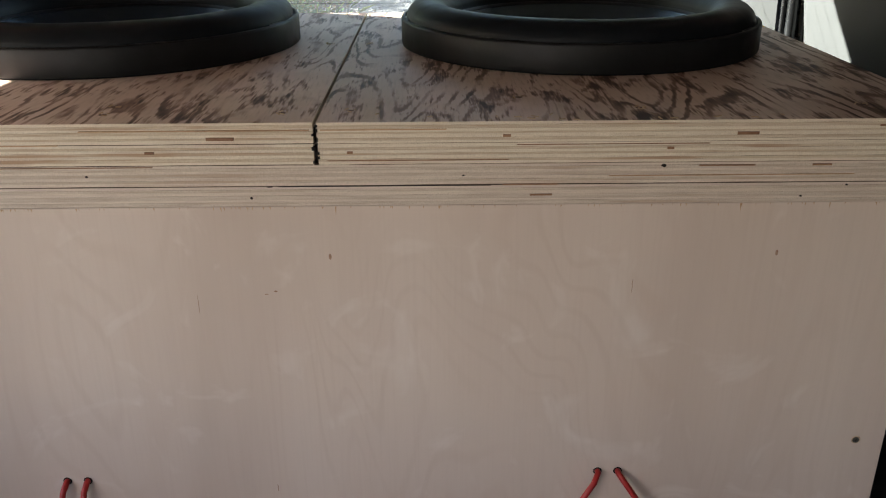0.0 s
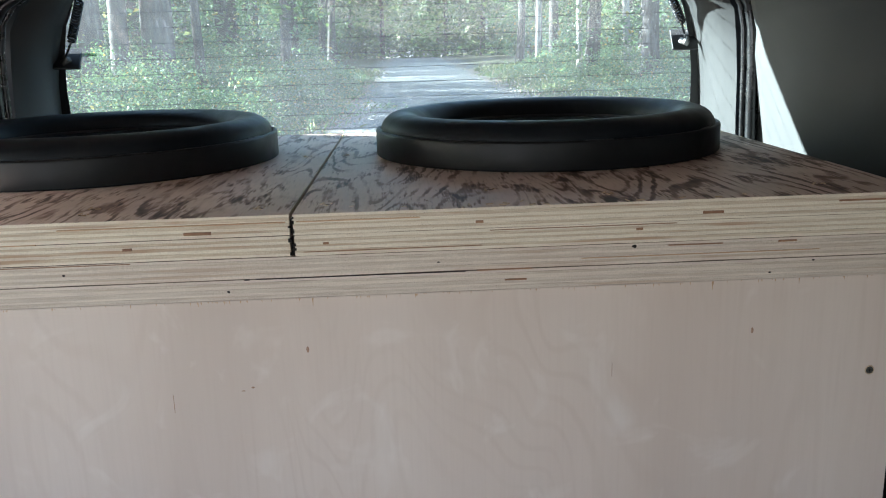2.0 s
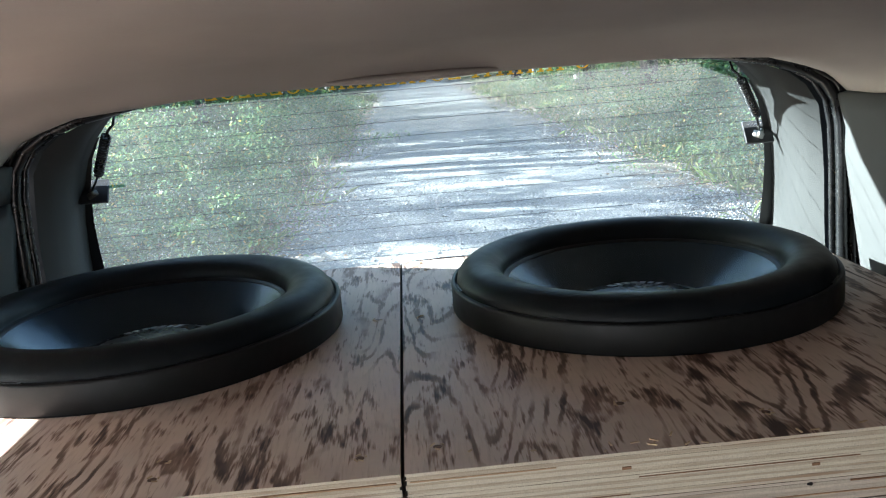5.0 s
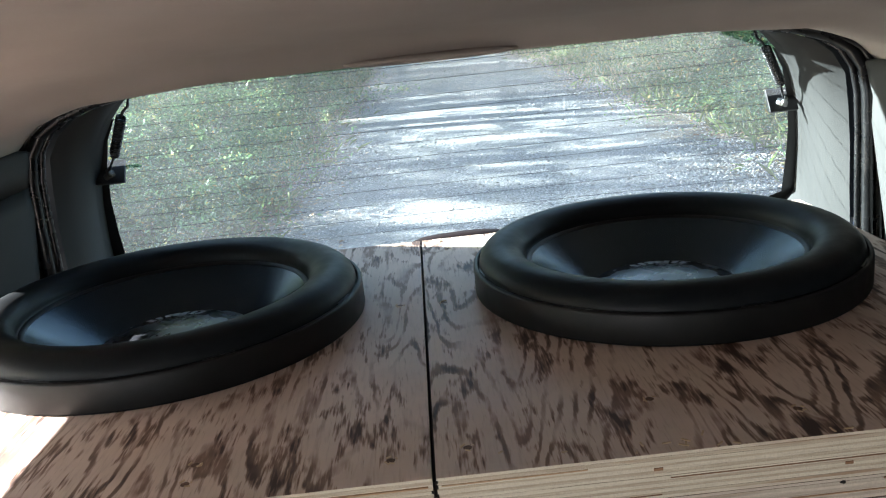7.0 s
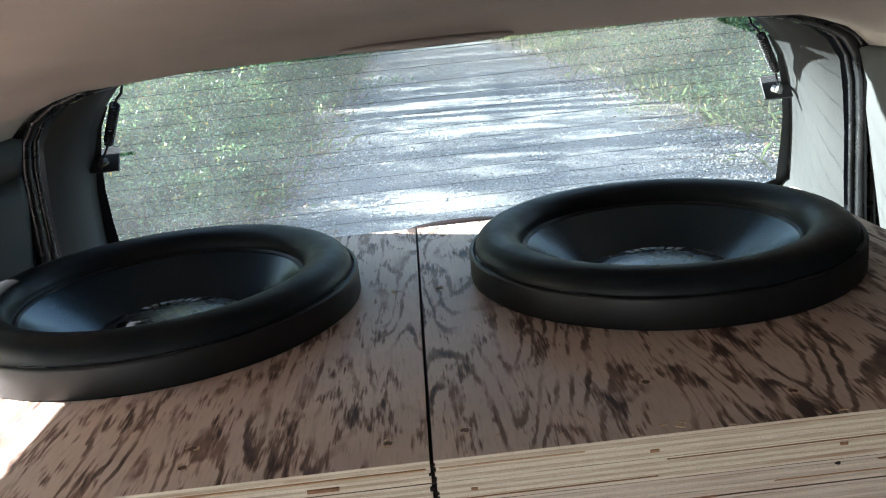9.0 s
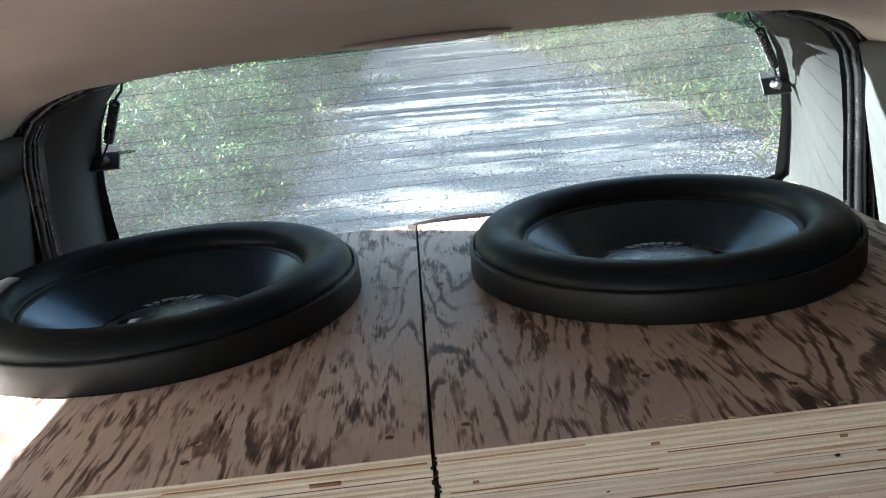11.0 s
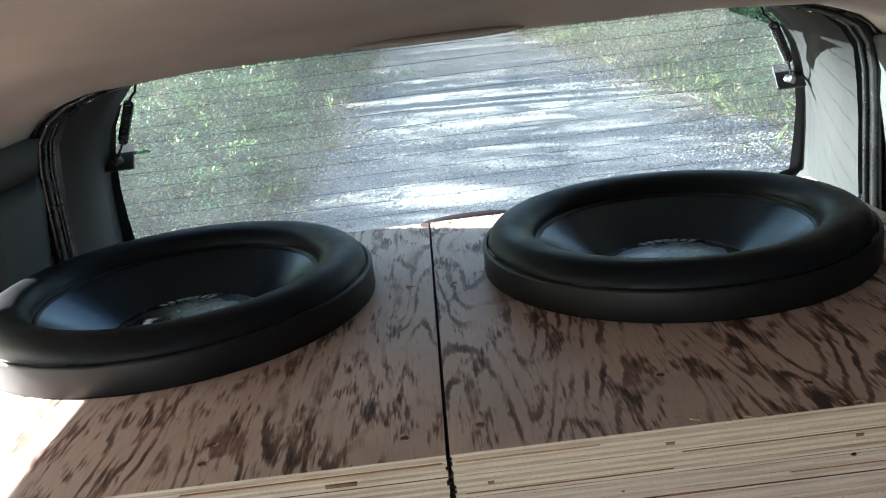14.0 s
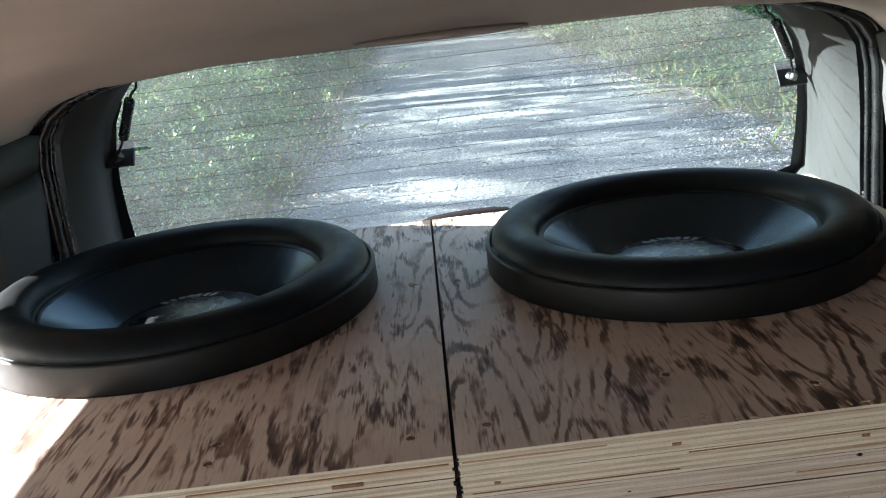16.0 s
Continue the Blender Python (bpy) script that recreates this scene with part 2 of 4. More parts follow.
MAROON = speckled("dark_brown_plastic", (0.006, 0.0025, 0.0025), (0.010, 0.004, 0.004), 30, 0.8, 0.1)
GLOSSY = Mat("glossy_black_sheath", (0.012, 0.012, 0.013), 0.12, 0, 0.8).m
METAL = Mat("bright_metal", (0.55, 0.55, 0.54), 0.3, 1.0).m
STEEL = Mat("dark_screw_steel", (0.10, 0.095, 0.08), 0.45, 0.8).m
RED = speckled("red_cable_sheath", (0.28, 0.012, 0.010), (0.38, 0.02, 0.016), 50, 0.4)
YELLOW = Mat("yellow_vinyl", (0.78, 0.46, 0.02), 0.6, 0, 0.2).m
GLASS = dusty_glass("dusty_rear_glass")
TINT = tinted_glass("privacy_glass", (0.10, 0.11, 0.11))
CLEAR = tinted_glass("side_glass", (0.94, 0.95, 0.94))
CARPET = speckled("black_carpet", (0.012, 0.012, 0.012), (0.03, 0.03, 0.03), 20, 0.95, 0.1, 0.8, 0.003, 500)
PAINT = Mat("dark_car_paint", (0.02, 0.022, 0.025), 0.25).m

# ---- mesh helpers ----


def part(name, bm, material, parent=None, label="", smooth=False):
    """Links a bmesh as one mesh object, under a thing or part."""
    me = bpy.data.meshes.new(name)
    bm.normal_update()
    bm.to_mesh(me)
    bm.free()
    for mt in material if isinstance(material, (list, tuple)) else [material]:
        me.materials.append(mt)
    if smooth:
        for p in me.polygons:
            p.use_smooth = True
    ob = new(name, me)
    ob.parent = parent
    if label:
        ob["label"] = label
    return ob


def raw(name, verts, faces, material, parent=None, smooth=False):
    me = bpy.data.meshes.new(name)
    me.from_pydata(verts, [], faces)
    for mt in material if isinstance(material, (list, tuple)) else [material]:
        me.materials.append(mt)
    if smooth:
        for p in me.polygons:
            p.use_smooth = True
    ob = new(name, me)
    ob.parent = parent
    return ob


def box(x0, x1, y0, y1, z0, z1, bevel=0.0, bm=None):
    bm = bm or bmesh.new()
    r = bmesh.ops.create_cube(bm, size=1, matrix=Matrix.LocRotScale(((x0 + x1) / 2, (y0 + y1) / 2, (z0 + z1) / 2), None, (x1 - x0, y1 - y0, z1 - z0)))
    if bevel:
        es = {e for v in r["verts"] for e in v.link_edges}
        bmesh.ops.bevel(bm, geom=list(es), offset=bevel, segments=2, affect="EDGES", profile=0.6)
    return bm


def lathe(profile, n=96, bm=None, closed=False):
    bm = bm or bmesh.new()
    rings = []
    for r, z in profile:
        if r < 1e-6:
            rings.append([bm.verts.new((0, 0, z))] * n)
        else:
            rings.append([bm.verts.new((r * math.cos(2 * math.pi * i / n), r * math.sin(2 * math.pi * i / n), z)) for i in range(n)])
    pairs = list(zip(rings, rings[1:])) + ([(rings[-1], rings[0])] if closed else [])
    for a, b in pairs:
        for i in range(n):
            j = (i + 1) % n
            f = [a[i], a[j], b[j], b[i]]
            f = [v for q, v in enumerate(f) if v not in f[:q]]
            if len(f) > 2:
                bm.faces.new(f)
    return bm


def tube(points, r, n=10, bm=None, cap=True):
    """A round tube along a polyline; r may be one radius or one for each point."""
    bm = bm or bmesh.new()
    pts = [Vector(p) for p in points]
    rs = r if isinstance(r, (list, tuple)) else [r] * len(pts)
    up, rings = Vector((0.13, 0.21, 1)).normalized(), []
    for i, p in enumerate(pts):
        d = (pts[min(i + 1, len(pts) - 1)] - pts[max(i - 1, 0)]).normalized()
        a = (up - d * up.dot(d))
        a = a.normalized() if a.length > 1e-4 else d.orthogonal().normalized()
        up = a
        b = d.cross(a)
        rings.append([bm.verts.new(p + rs[i] * (a * math.cos(2 * math.pi * k / n) + b * math.sin(2 * math.pi * k / n))) for k in range(n)])
    for s, e in zip(rings, rings[1:]):
        for k in range(n):
            bm.faces.new((s[k], s[(k + 1) % n], e[(k + 1) % n], e[k]))
    if cap:
        bm.faces.new(rings[0][::-1])
        bm.faces.new(rings[-1])
    return bm


def thing(name, label, category, at=(0, 0, 0), group="", kind=""):
    e = new(name)
    e.empty_display_size = 0.05
    e.location = at
    return tagged(e, label, category, group, kind)


def lerp(table, x):
    for (x0, y0), (x1, y1) in zip(table, table[1:]):
        if x <= x1:
            return y0 + (y1 - y0) * max(0.0, (x - x0) / (x1 - x0))
    return table[-1][1]


# ---- the vehicle's shell ----
ZT = 1.25            # top of the plywood box above the road
CX = 0.0625          # middle of the vehicle
FLOOR = 0.72
SEAL_LINE = [(0.0, 1.5265), (0.30, 1.5225), (0.465, 1.509), (0.545, 1.490), (0.585, 1.476), (0.615, 1.448), (0.635, 1.40)]


def half_width(y, z):
    return 0.655 + 0.05 * min(1.0, max(0.0, 0.66 - y)) + 0.14 * max(0.0, 1.36 - z) * (1 if z > 1.1 else 0) + (0.0364 if z <= 1.1 else 0) - 0.25 * max(0.0, z - 1.40)


def roof_half(y):
    return 0.642 + 0.062 * min(1.0, max(0.0, 0.60 - y) / 0.5)


def roof(x, y):
    u = min(1.0, abs(x - CX) / roof_half(y))
    lip = 0.11 * (1 - u ** 5)            # the header rolls down further forward in the middle
    rise = lerp([(-2.6, 0.13), (-0.6, 0.145), (0.0, 0.112), (0.30, 0.068), (0.46, 0.044), (0.54, 0.034), (0.575, 0.024), (0.60, 0.008), (0.62, 0.0), (0.64, 0.0), (0.74, 0.009), (0.83, 0.016)], y + lip)
    return lerp(SEAL_LINE, u * 0.635) + rise * (1 - u ** 4) + 0.022 * max(0.0, min(1, (0.6 - y) / 0.3)) * u ** 4


def roof_sheet(name, material, lift, spread, thick, label, last):
    ys = [-2.64, -2.0, -1.4, -1.0, -0.7, -0.45, -0.25, -0.1, 0.05, 0.16, 0.26, 0.31, 0.35, 0.38, 0.41, 0.43, 0.445, 0.46, 0.475, 0.49, 0.50, 0.51, 0.525, 0.545, 0.56, 0.575, 0.59, 0.60, 0.61, 0.62, 0.65, last]
    us = [math.sin(math.pi / 2 * (i / 30 - 1)) for i in range(61)]
    verts, faces = [], []
    for y in ys:
        for u in us:
            x = CX + u * roof_half(y)
            verts.append((CX + u * (roof_half(y) + spread), y, roof(x, y) + lift))
    n = len(us)
    for j in range(len(ys) - 1):
        for i in range(n - 1):
            a = j * n + i
            faces.append((a, a + n, a + n + 1, a + 1))
    ob = raw(name, verts, faces, material, smooth=True)
    s = ob.modifiers.new("thick", "SOLIDIFY")
    s.thickness, s.offset = thick, -1
    return tagged(ob, label, "roof" if lift else "ceiling", kind="structure")


roof_sheet("ceiling", LINER, 0.0, 0.0, 0.012, "beige cloth headliner curving down to the rear opening", 0.69)
roof_sheet("roof", PAINT, 0.034, 0.085, 0.004, "dark painted roof skin over the headliner", 0.745)


def side_wall(name, sign, holes):
    ys = sorted({-2.6, -2.3, -1.9, -1.5, -1.2, -0.9, -0.7, -0.4, -0.1, 0.1, 0.3, 0.45, 0.55, 0.62, 0.66, 0.69} | {h[0] for h in holes} | {h[1] for h in holes})
    zs = sorted({FLOOR - 0.02, 0.9, 1.1, 1.14, 1.2, 1.26, 1.32, 1.36, 1.40, 1.43, 1.455} | {h[2] for h in holes} | {h[3] for h in holes})
    verts, faces = [], []
    for y in ys:
        for z in zs:
            verts.append((CX + sign * half_width(y, z), y, z))
    n = len(zs)
    for i in range(len(ys) - 1):
        for j in range(n - 1):
            my, mz = (ys[i] + ys[i + 1]) / 2, (zs[j] + zs[j + 1]) / 2
            if any(h[0] < my < h[1] and h[2] < mz < h[3] for h in holes):
                continue
            a = i * n + j
            f = (a, a + 1, a + n + 1, a + n)
            faces.append(f if sign < 0 else f[::-1])
    ob = raw(name, verts, faces, PANEL, smooth=True)
    s = ob.modifiers.new("thick", "SOLIDIFY")
    s.thickness, s.offset = 0.035, -1
    return tagged(ob, "grey moulded plastic side trim of the load space", "wall", kind="structure")


LEFT_HOLES = [(-0.55, 0.52, 1.0, 1.403), (-1.75, -0.70, 1.0, 1.43)]
RIGHT_HOLES = [(-0.55, 0.27, 1.0, 1.40), (-1.75, -0.70, 1.0, 1.43)]
side_wall("wall_left", -1, LEFT_HOLES)
side_wall("wall_right", 1, RIGHT_HOLES)


def side_window(name, sign, hole, glass, label):
    y0, y1, z0, z1 = hole
    t = thing(name, label, "window", kind="structure")
    x = CX + sign * (half_width(0, 1.2) + 0.018)
    part("pane", box(x - 0.002, x + 0.002, y0 + 0.001, y1 - 0.001, z0 + 0.001, z1 - 0.001), glass, t)
    for a, b, c, d in ((y0 - 0.04, y0 + 0.02, z0 - 0.04, z1 + 0.04), (y1 - 0.02, y1 + 0.04, z0 - 0.04, z1 + 0.04), (y0 + 0.02, y1 - 0.02, z0 - 0.04, z0 + 0.02), (y0 + 0.02, y1 - 0.02, z1 - 0.02, z1 + 0.04)):
        part("rubber_strip", box(x - 0.012, x + 0.012, a + 0.0015, b - 0.0015, c + 0.0015, d - 0.0015, 0.002), SEAL, t)


side_window("window_2", -1, LEFT_HOLES[0], CLEAR, "clear side window with black rubber edge")
# unseen pane, added dark to hold back daylight on the right
side_window("window_4", 1, RIGHT_HOLES[1], TINT, "unseen front side window, tinted dark to cut daylight")
side_window("window_3", 1, RIGHT_HOLES[0], TINT, "dark tinted side window with black rubber edge")

bm = box(-0.75, 0.88, -2.62, 0.95, FLOOR - 0.06, FLOOR)
tagged(part("floor", bm, CARPET), "black carpeted load floor under the box", "floor", kind="structure")
# unseen wall closing the cabin, its slot kept low to limit daylight
bm = box(-0.75, 0.88, -2.66, -2.62, FLOOR - 0.02, 1.32)
box(-0.75, 0.88, -2.66, -2.62, 1.57, 1.75, bm=bm)
tagged(part("wall_front", bm, PANEL), "unseen dark wall narrowing the windscreen opening", "wall", kind="structure")

# ---- tailgate with rear window ----
GY, GZ, GK = 0.83, 1.385, 0.65          # the glass leans forward towards the roof
GLASS_LINE = [(0.545, 1.165), (0.60, 1.172), (0.622, 1.20), (0.605, 1.27), (0.588, 1.33), (0.566, 1.39), (0.540, 1.44), (0.512, 1.475), (0.485, 1.500), (0.455, 1.519), (0.40, 1.533), (0.25, 1.543), (0.0, 1.547)]
TRIM_LINE = [(0.60, 1.06), (0.61, 1.12), (0.606, 1.18), (0.603, 1.25), (0.602, 1.32), (0.598, 1.38), (0.592, 1.43), (0.572, 1.462), (0.545, 1.483), (0.50, 1.500), (0.40, 1.519), (0.25, 1.532), (0.0, 1.540)]


def on_glass(x, z, lift=0.0):
    """A place on the glass; lift moves it into the cabin."""
    n = Vector((0, -1, -GK)).normalized()
    return Vector((x, GY - GK * (z - GZ), z)) + n * lift


def both_sides(line):
    return [(CX - h, z) for h, z in line] + [(CX + h, z) for h, z in line[-2::-1]]


tailgate = thing("door_1", "closed tailgate with grey grained plastic trim round its window", "tailgate", (CX, 0.8, FLOOR), kind="structure")
inv = Matrix.Translation((-CX, -0.8, -FLOOR))


def gate(name, bm, mat, label="", smooth=False, parent=None):
    bm.transform(inv)
    return part(name, bm, mat, parent or tailgate, label, smooth)


outer, inner = both_sides(TRIM_LINE), both_sides(GLASS_LINE)
bm = bmesh.new()
rows = []
for (xo, zo), (xi, zi) in zip(outer, inner):
    gi = on_glass(xi, zi, 0.004)
    o = Vector((xo, 0.705, zo))
    away = Vector((-(xo - CX), 0, 0)).normalized() if abs(xo - CX) > 0.3 else Vector((0, 0, -0.2))
    row = []
    for k in range(9):
        s = k / 8
        bulge = 0.016 * math.sin(math.pi * min(1, s * 1.15) ** 0.75) if s < 1 else 0
        row.append(bm.verts.new(o.lerp(gi, s) + away * bulge))
    row.append(bm.verts.new(on_glass(xi + (0.004 if xi > CX else -0.004), zi, -0.002)))
    rows.append(row)
for a, b in zip(rows, rows[1:]):
    for k in range(len(a) - 1):
        bm.faces.new((a[k], b[k], b[k + 1], a[k + 1]))
gate("pillar_trim", bm, TRIM, smooth=True)

# lower trim of the gate, under the glass
bm = bmesh.new()
prof = [(0.705, 0.80), (0.705, 1.10), (0.72, 1.145), (0.78, 1.162), (0.90, 1.166), (0.985, 1.160), (0.985, 0.80)]
cols = [[bm.verts.new((x, y, z)) for y, z in prof] for x in (CX - 0.66, CX - 0.3, CX, CX + 0.3, CX + 0.66)]
for a, b in zip(cols, cols[1:]):
    for k in range(len(prof) - 1):
        bm.faces.new((a[k], b[k], b[k + 1], a[k + 1]))
gate("lower_trim", bm, TRIM)

# hump over the wiper motor at the foot of the glass
bm = bmesh.new()
arc = [(-0.036, 1.166), (-0.030, 1.180), (-0.018, 1.190), (0.0, 1.196), (0.03, 1.199), (0.07, 1.2005), (0.11, 1.200), (0.135, 1.197), (0.146, 1.190), (0.152, 1.178), (0.154, 1.166)]
fr = [[bm.verts.new((x, y, z - dz)) for x, z in arc] for y, dz in ((0.872, 0.004), (0.876, 0.0), (0.906, 0.0), (0.91, 0.004))]
for a, b in zip(fr, fr[1:]):
    for k in range(len(arc) - 1):
        bm.faces.new((a[k], b[k], b[k + 1], a[k + 1]))
for f in (fr[0], fr[-1]):
    bm.faces.new(f)
gate("wiper_cover", bm, MAROON, "dark brown rounded wiper cover at the foot of the glass", True)

# painted shell outside, below the glass and round it
bm = box(CX - 0.76, CX + 0.76, 0.99, 1.03, 0.55, 1.155, 0.01)
gate("outer_panel", bm, PAINT)
# short unseen lip at the roof, added to keep sun off the subwoofer
bm = box(CX - 0.60, CX + 0.60, 0.735, 0.786, 1.556, 1.578, 0.005)
gate("shade_lip", bm, PAINT)
# unseen bar added to shade the top of the right pillar trim
bm = box(0.36, CX + 0.63, 0.788, 0.915, 1.552, 1.575, 0.006)
gate("corner_shade", bm, PAINT)
for s in (-1, 1):
    bm = bmesh.new()
    q = [(0.64, 1.15), (0.63, 1.30), (0.60, 1.42), (0.55, 1.50), (0.49, 1.55)]
    a = [bm.verts.new(on_glass(CX + s * h, z, -0.012)) for h, z in q]
    b = [bm.verts.new(on_glass(CX + s * (h + 0.13), z, 0.05)) for h, z in q]
    for k in range(len(q) - 1):
        bm.faces.new((a[k], a[k + 1], b[k + 1], b[k]))
    gate("outer_pillar", bm, PAINT)

# rubber seal of the opening
pts = []
for h, z in [(0.622, 1.0), (0.622, 1.12), (0.618, 1.20), (0.616, 1.28), (0.615, 1.34), (0.612, 1.40), (0.604, 1.44), (0.585, 1.468), (0.552, 1.489), (0.50, 1.506), (0.42, 1.520), (0.25, 1.533), (0.0, 1.537)]:
    pts.append((h, z))
line = [(CX - h, z) for h, z in pts] + [(CX + h, z) for h, z in pts[-2::-1]]
seal = thing("door_seal", "black rubber weather seal round the rear opening", "seal", (CX, 0.70, 1.0), kind="structure")


def rad(h, r):
    return r * (1 if abs(h) > 0.45 else max(0.3, abs(h) / 0.45))


for name, dy, off, r in (("seal_bulb", -0.010, 0.006, 0.0095), ("seal_lip", -0.016, 0.020, 0.0065), ("seal_edge", 0.0, -0.005, 0.005)):
    bm = tube([(x + (off if x > CX else -off), 0.698 + dy, z) for x, z in line], [rad(x - CX, r) for x, z in line], 10)
    bm.transform(Matrix.Translation((-CX, -0.70, -1.0)))
    part(name, bm, SEAL, seal, smooth=True)

# ---- rear window ----
window = thing("window_1", "dusty tailgate window with thin heating lines", "window", (CX, GY, GZ), kind="structure")
winv = Matrix.Translation((-CX, -GY, -GZ))


def glaze(name, bm, mat, label="", smooth=False, parent=None):
    bm.transform(winv)
    return part(name, bm, mat, parent or window, label, smooth)




def glass_half(z):
    tab = sorted([(zz, h) for h, zz in GLASS_LINE[2:]])
    return 0.60 if z < 1.175 else lerp(tab, z)


bm = bmesh.new()
f = [bm.verts.new(on_glass(CX + (x - CX) * 1.02, z + 0.012 * (1 if z > 1.3 else -1), 0)) for x, z in inner]
bm.faces.new(f)
pane = glaze("pane", bm, GLASS)
# black printed border, wider low down
for s in (-1, 1):
    bm = bmesh.new()
    q = [(h, z) for h, z in GLASS_LINE[:8]]
    wd = [0.03, 0.03, 0.022, 0.017, 0.013, 0.010, 0.006, 0.003]
    a = [bm.verts.new(on_glass(CX + s * (h + 0.012), z - 0.006, 0.003)) for h, z in q]
    b = [bm.verts.new(on_glass(CX + s * (h - w), z + (0.016 if k < 2 else 0.0), 0.003)) for k, ((h, z), w) in enumerate(zip(q, wd))]
    for k in range(len(q) - 1):
        bm.faces.new((a[k], a[k + 1], b[k + 1], b[k]))
    glaze("border", bm, BLACK)
z = 1.5070
while z > 1.19:
    h = glass_half(z) - 0.004
    bm = tube([on_glass(CX + h * u, z, 0.0022) for u in (-1, -0.5, 0, 0.5, 1)], 0.00037, 4)
    glaze("heating_line", bm, PLASTIC)
    z -= 0.0245 + 0.045 * max(0.0, 1.507 - z) * 0.5


def coil(top, bottom, turns, r, wire, n=12):
    a, b = Vector(top), Vector(bottom)
    d = (b - a)
    u = d.orthogonal().normalized()
    w = d.normalized().cross(u)
    return [a + d * (i / (turns * n)) + r * (u * math.cos(2 * math.pi * i / n) + w * math.sin(2 * math.pi * i / n)) for i in range(turns * n + 1)]


def heater_cable(s, tab_x, top_x, low_x, bright):
    """Connector tab on the glass with its coiled cable up to the roof."""
    t = thing("coiled_cable", ("shiny black" if bright else "matt black") + " coiled heater cable clipped to the glass", "cable", on_glass(tab_x, 1.385), "heater cables")
    ti = Matrix.Translation(-t.location)
    c = on_glass(tab_x, 1.386, 0.006)
    bm = bmesh.new()
    bmesh.ops.create_cube(bm, size=1, matrix=Matrix.Translation(c) @ Matrix.Rotation(-math.atan(GK), 4, "X") @ Matrix.Diagonal((0.047, 0.006, 0.041, 1)))
    bmesh.ops.bevel(bm, geom=bm.edges[:], offset=0.001, segments=1, affect="EDGES")
    bm.transform(ti)
    part("connector_tab", bm, PLASTIC, t, "matt black square tab")
    bm = bmesh.new()
    m = Matrix.Translation(on_glass(tab_x - 0.001, 1.386, 0.013)) @ Matrix.Rotation(-math.atan(GK), 4, "X") @ Matrix.Rotation(0.5 * s, 4, "Y")
    bmesh.ops.create_cube(bm, size=1, matrix=m @ Matrix.Diagonal((0.018, 0.006, 0.012, 1)))
    bmesh.ops.create_cube(bm, size=1, matrix=m @ Matrix.Translation((0.002, -0.004, 0.002)) @ Matrix.Diagonal((0.008, 0.006, 0.016, 1)))
    bmesh.ops.bevel(bm, geom=bm.edges[:], offset=0.0015, segments=2, affect="EDGES")
    bm.transform(ti)
    part("terminal_clip", bm, METAL if bright else STEEL, t, "bright metal terminal clip" if bright else "dull dark metal terminal clip", True)
    a, b = on_glass(top_x, 1.487, 0.022), on_glass(low_x, 1.423, 0.016)
    bm = tube(coil(a, b, 15, 0.0062, 0.0021), 0.0021, 6)
    bm.transform(ti)
    part("coil", bm, GLOSSY if bright else SEAL, t, smooth=True)
    bm = tube([b, b.lerp(c, 0.4) + Vector((0, -0.004, 0)), c + Vector((0, -0.008, 0.004))], 0.0018, 6)
    bm.transform(ti)
    part("lead", bm, SEAL, t, smooth=True)
    bm = tube([a, a + Vector((-0.004 * s, 0, 0.008)), a + Vector((-0.012 * s, 0.003, 0.016)), a + Vector((-0.014 * s, 0.012, 0.034))], 0.0022, 6)
    bm.transform(ti)
    part("upper_lead", bm, SEAL, t, smooth=True)


heater_cable(-1, -0.489, -0.428, -0.466, False)
heater_cable(1, 0.609, 0.551, 0.594, True)

# yellow lettering on the outside of the glass, cut off by the roof: plain strokes only
sticker = thing("window_lettering", "band of yellow lettering strokes stuck on the glass", "sticker", on_glass(0.04, 1.52))
si = Matrix.Translation(-sticker.location)
ZL = 1.5155                               # foot line of the strokes


def letter_feet(x, w, kind):
    """The lower ends of one letter: stems with serif feet, or a round bowl."""
    bm = bmesh.new()

    def slab(u0, u1, za, zb, lean=0.0):
        bm.faces.new([bm.verts.new(on_glass(x + u, ZL + z, 0.0026)) for u, z in ((u0, za), (u1, za), (u1 + lean, zb), (u0 + lean, zb))])

    if kind == "round":
        arc = [(w / 2 + w / 2 * math.cos(a), 0.009 + 0.0095 * math.sin(a)) for a in [math.pi * (1 + k / 10) for k in range(11)]]
        core = [(w / 2 + (w / 2 - 0.0042) * math.cos(a), 0.009 + 0.0078 * math.sin(a)) for a in [math.pi * (1 + k / 10) for k in range(11)]]
        for k in range(10):
            bm.faces.new([bm.verts.new(on_glass(x + u, ZL + z, 0.0026)) for u, z in (arc[k], arc[k + 1], core[k + 1], core[k])])
        slab(0, 0.0042, 0.009, 0.030)
        slab(w - 0.0042, w, 0.009, 0.030)
    elif kind == "foot":
        slab(w - 0.0065, w - 0.0020, 0.0022, 0.030)
        slab(0, w, 0, 0.0022)
        slab(0, 0.0022, 0.0022, 0.007)
    elif kind == "one":
        slab(w / 2 - 0.0023, w / 2 + 0.0023, 0.0020, 0.030)
        slab(w / 2 - 0.0055, w / 2 + 0.0055, 0, 0.0020)
    else:
        for c, lean in ((0.004, 0.003), (w - 0.004, -0.003)):
            slab(c - 0.0023, c + 0.0023, 0.0020, 0.030, lean)
            slab(c - 0.0050, c + 0.0050, 0, 0.0020)
    bm.transform(si)
    part("stroke", bm, YELLOW, sticker)


x = -0.272
for kind in "foot round foot foot foot round round gap two two two foot two one round foot gap one one one two one two one gap round".split():
    if kind == "gap":
        x += 0.011
        continue
    w = {"round": 0.0225, "two": 0.0225, "foot": 0.0185, "one": 0.0135}[kind]
    letter_feet(x, w, kind)
    x += w + 0.0052

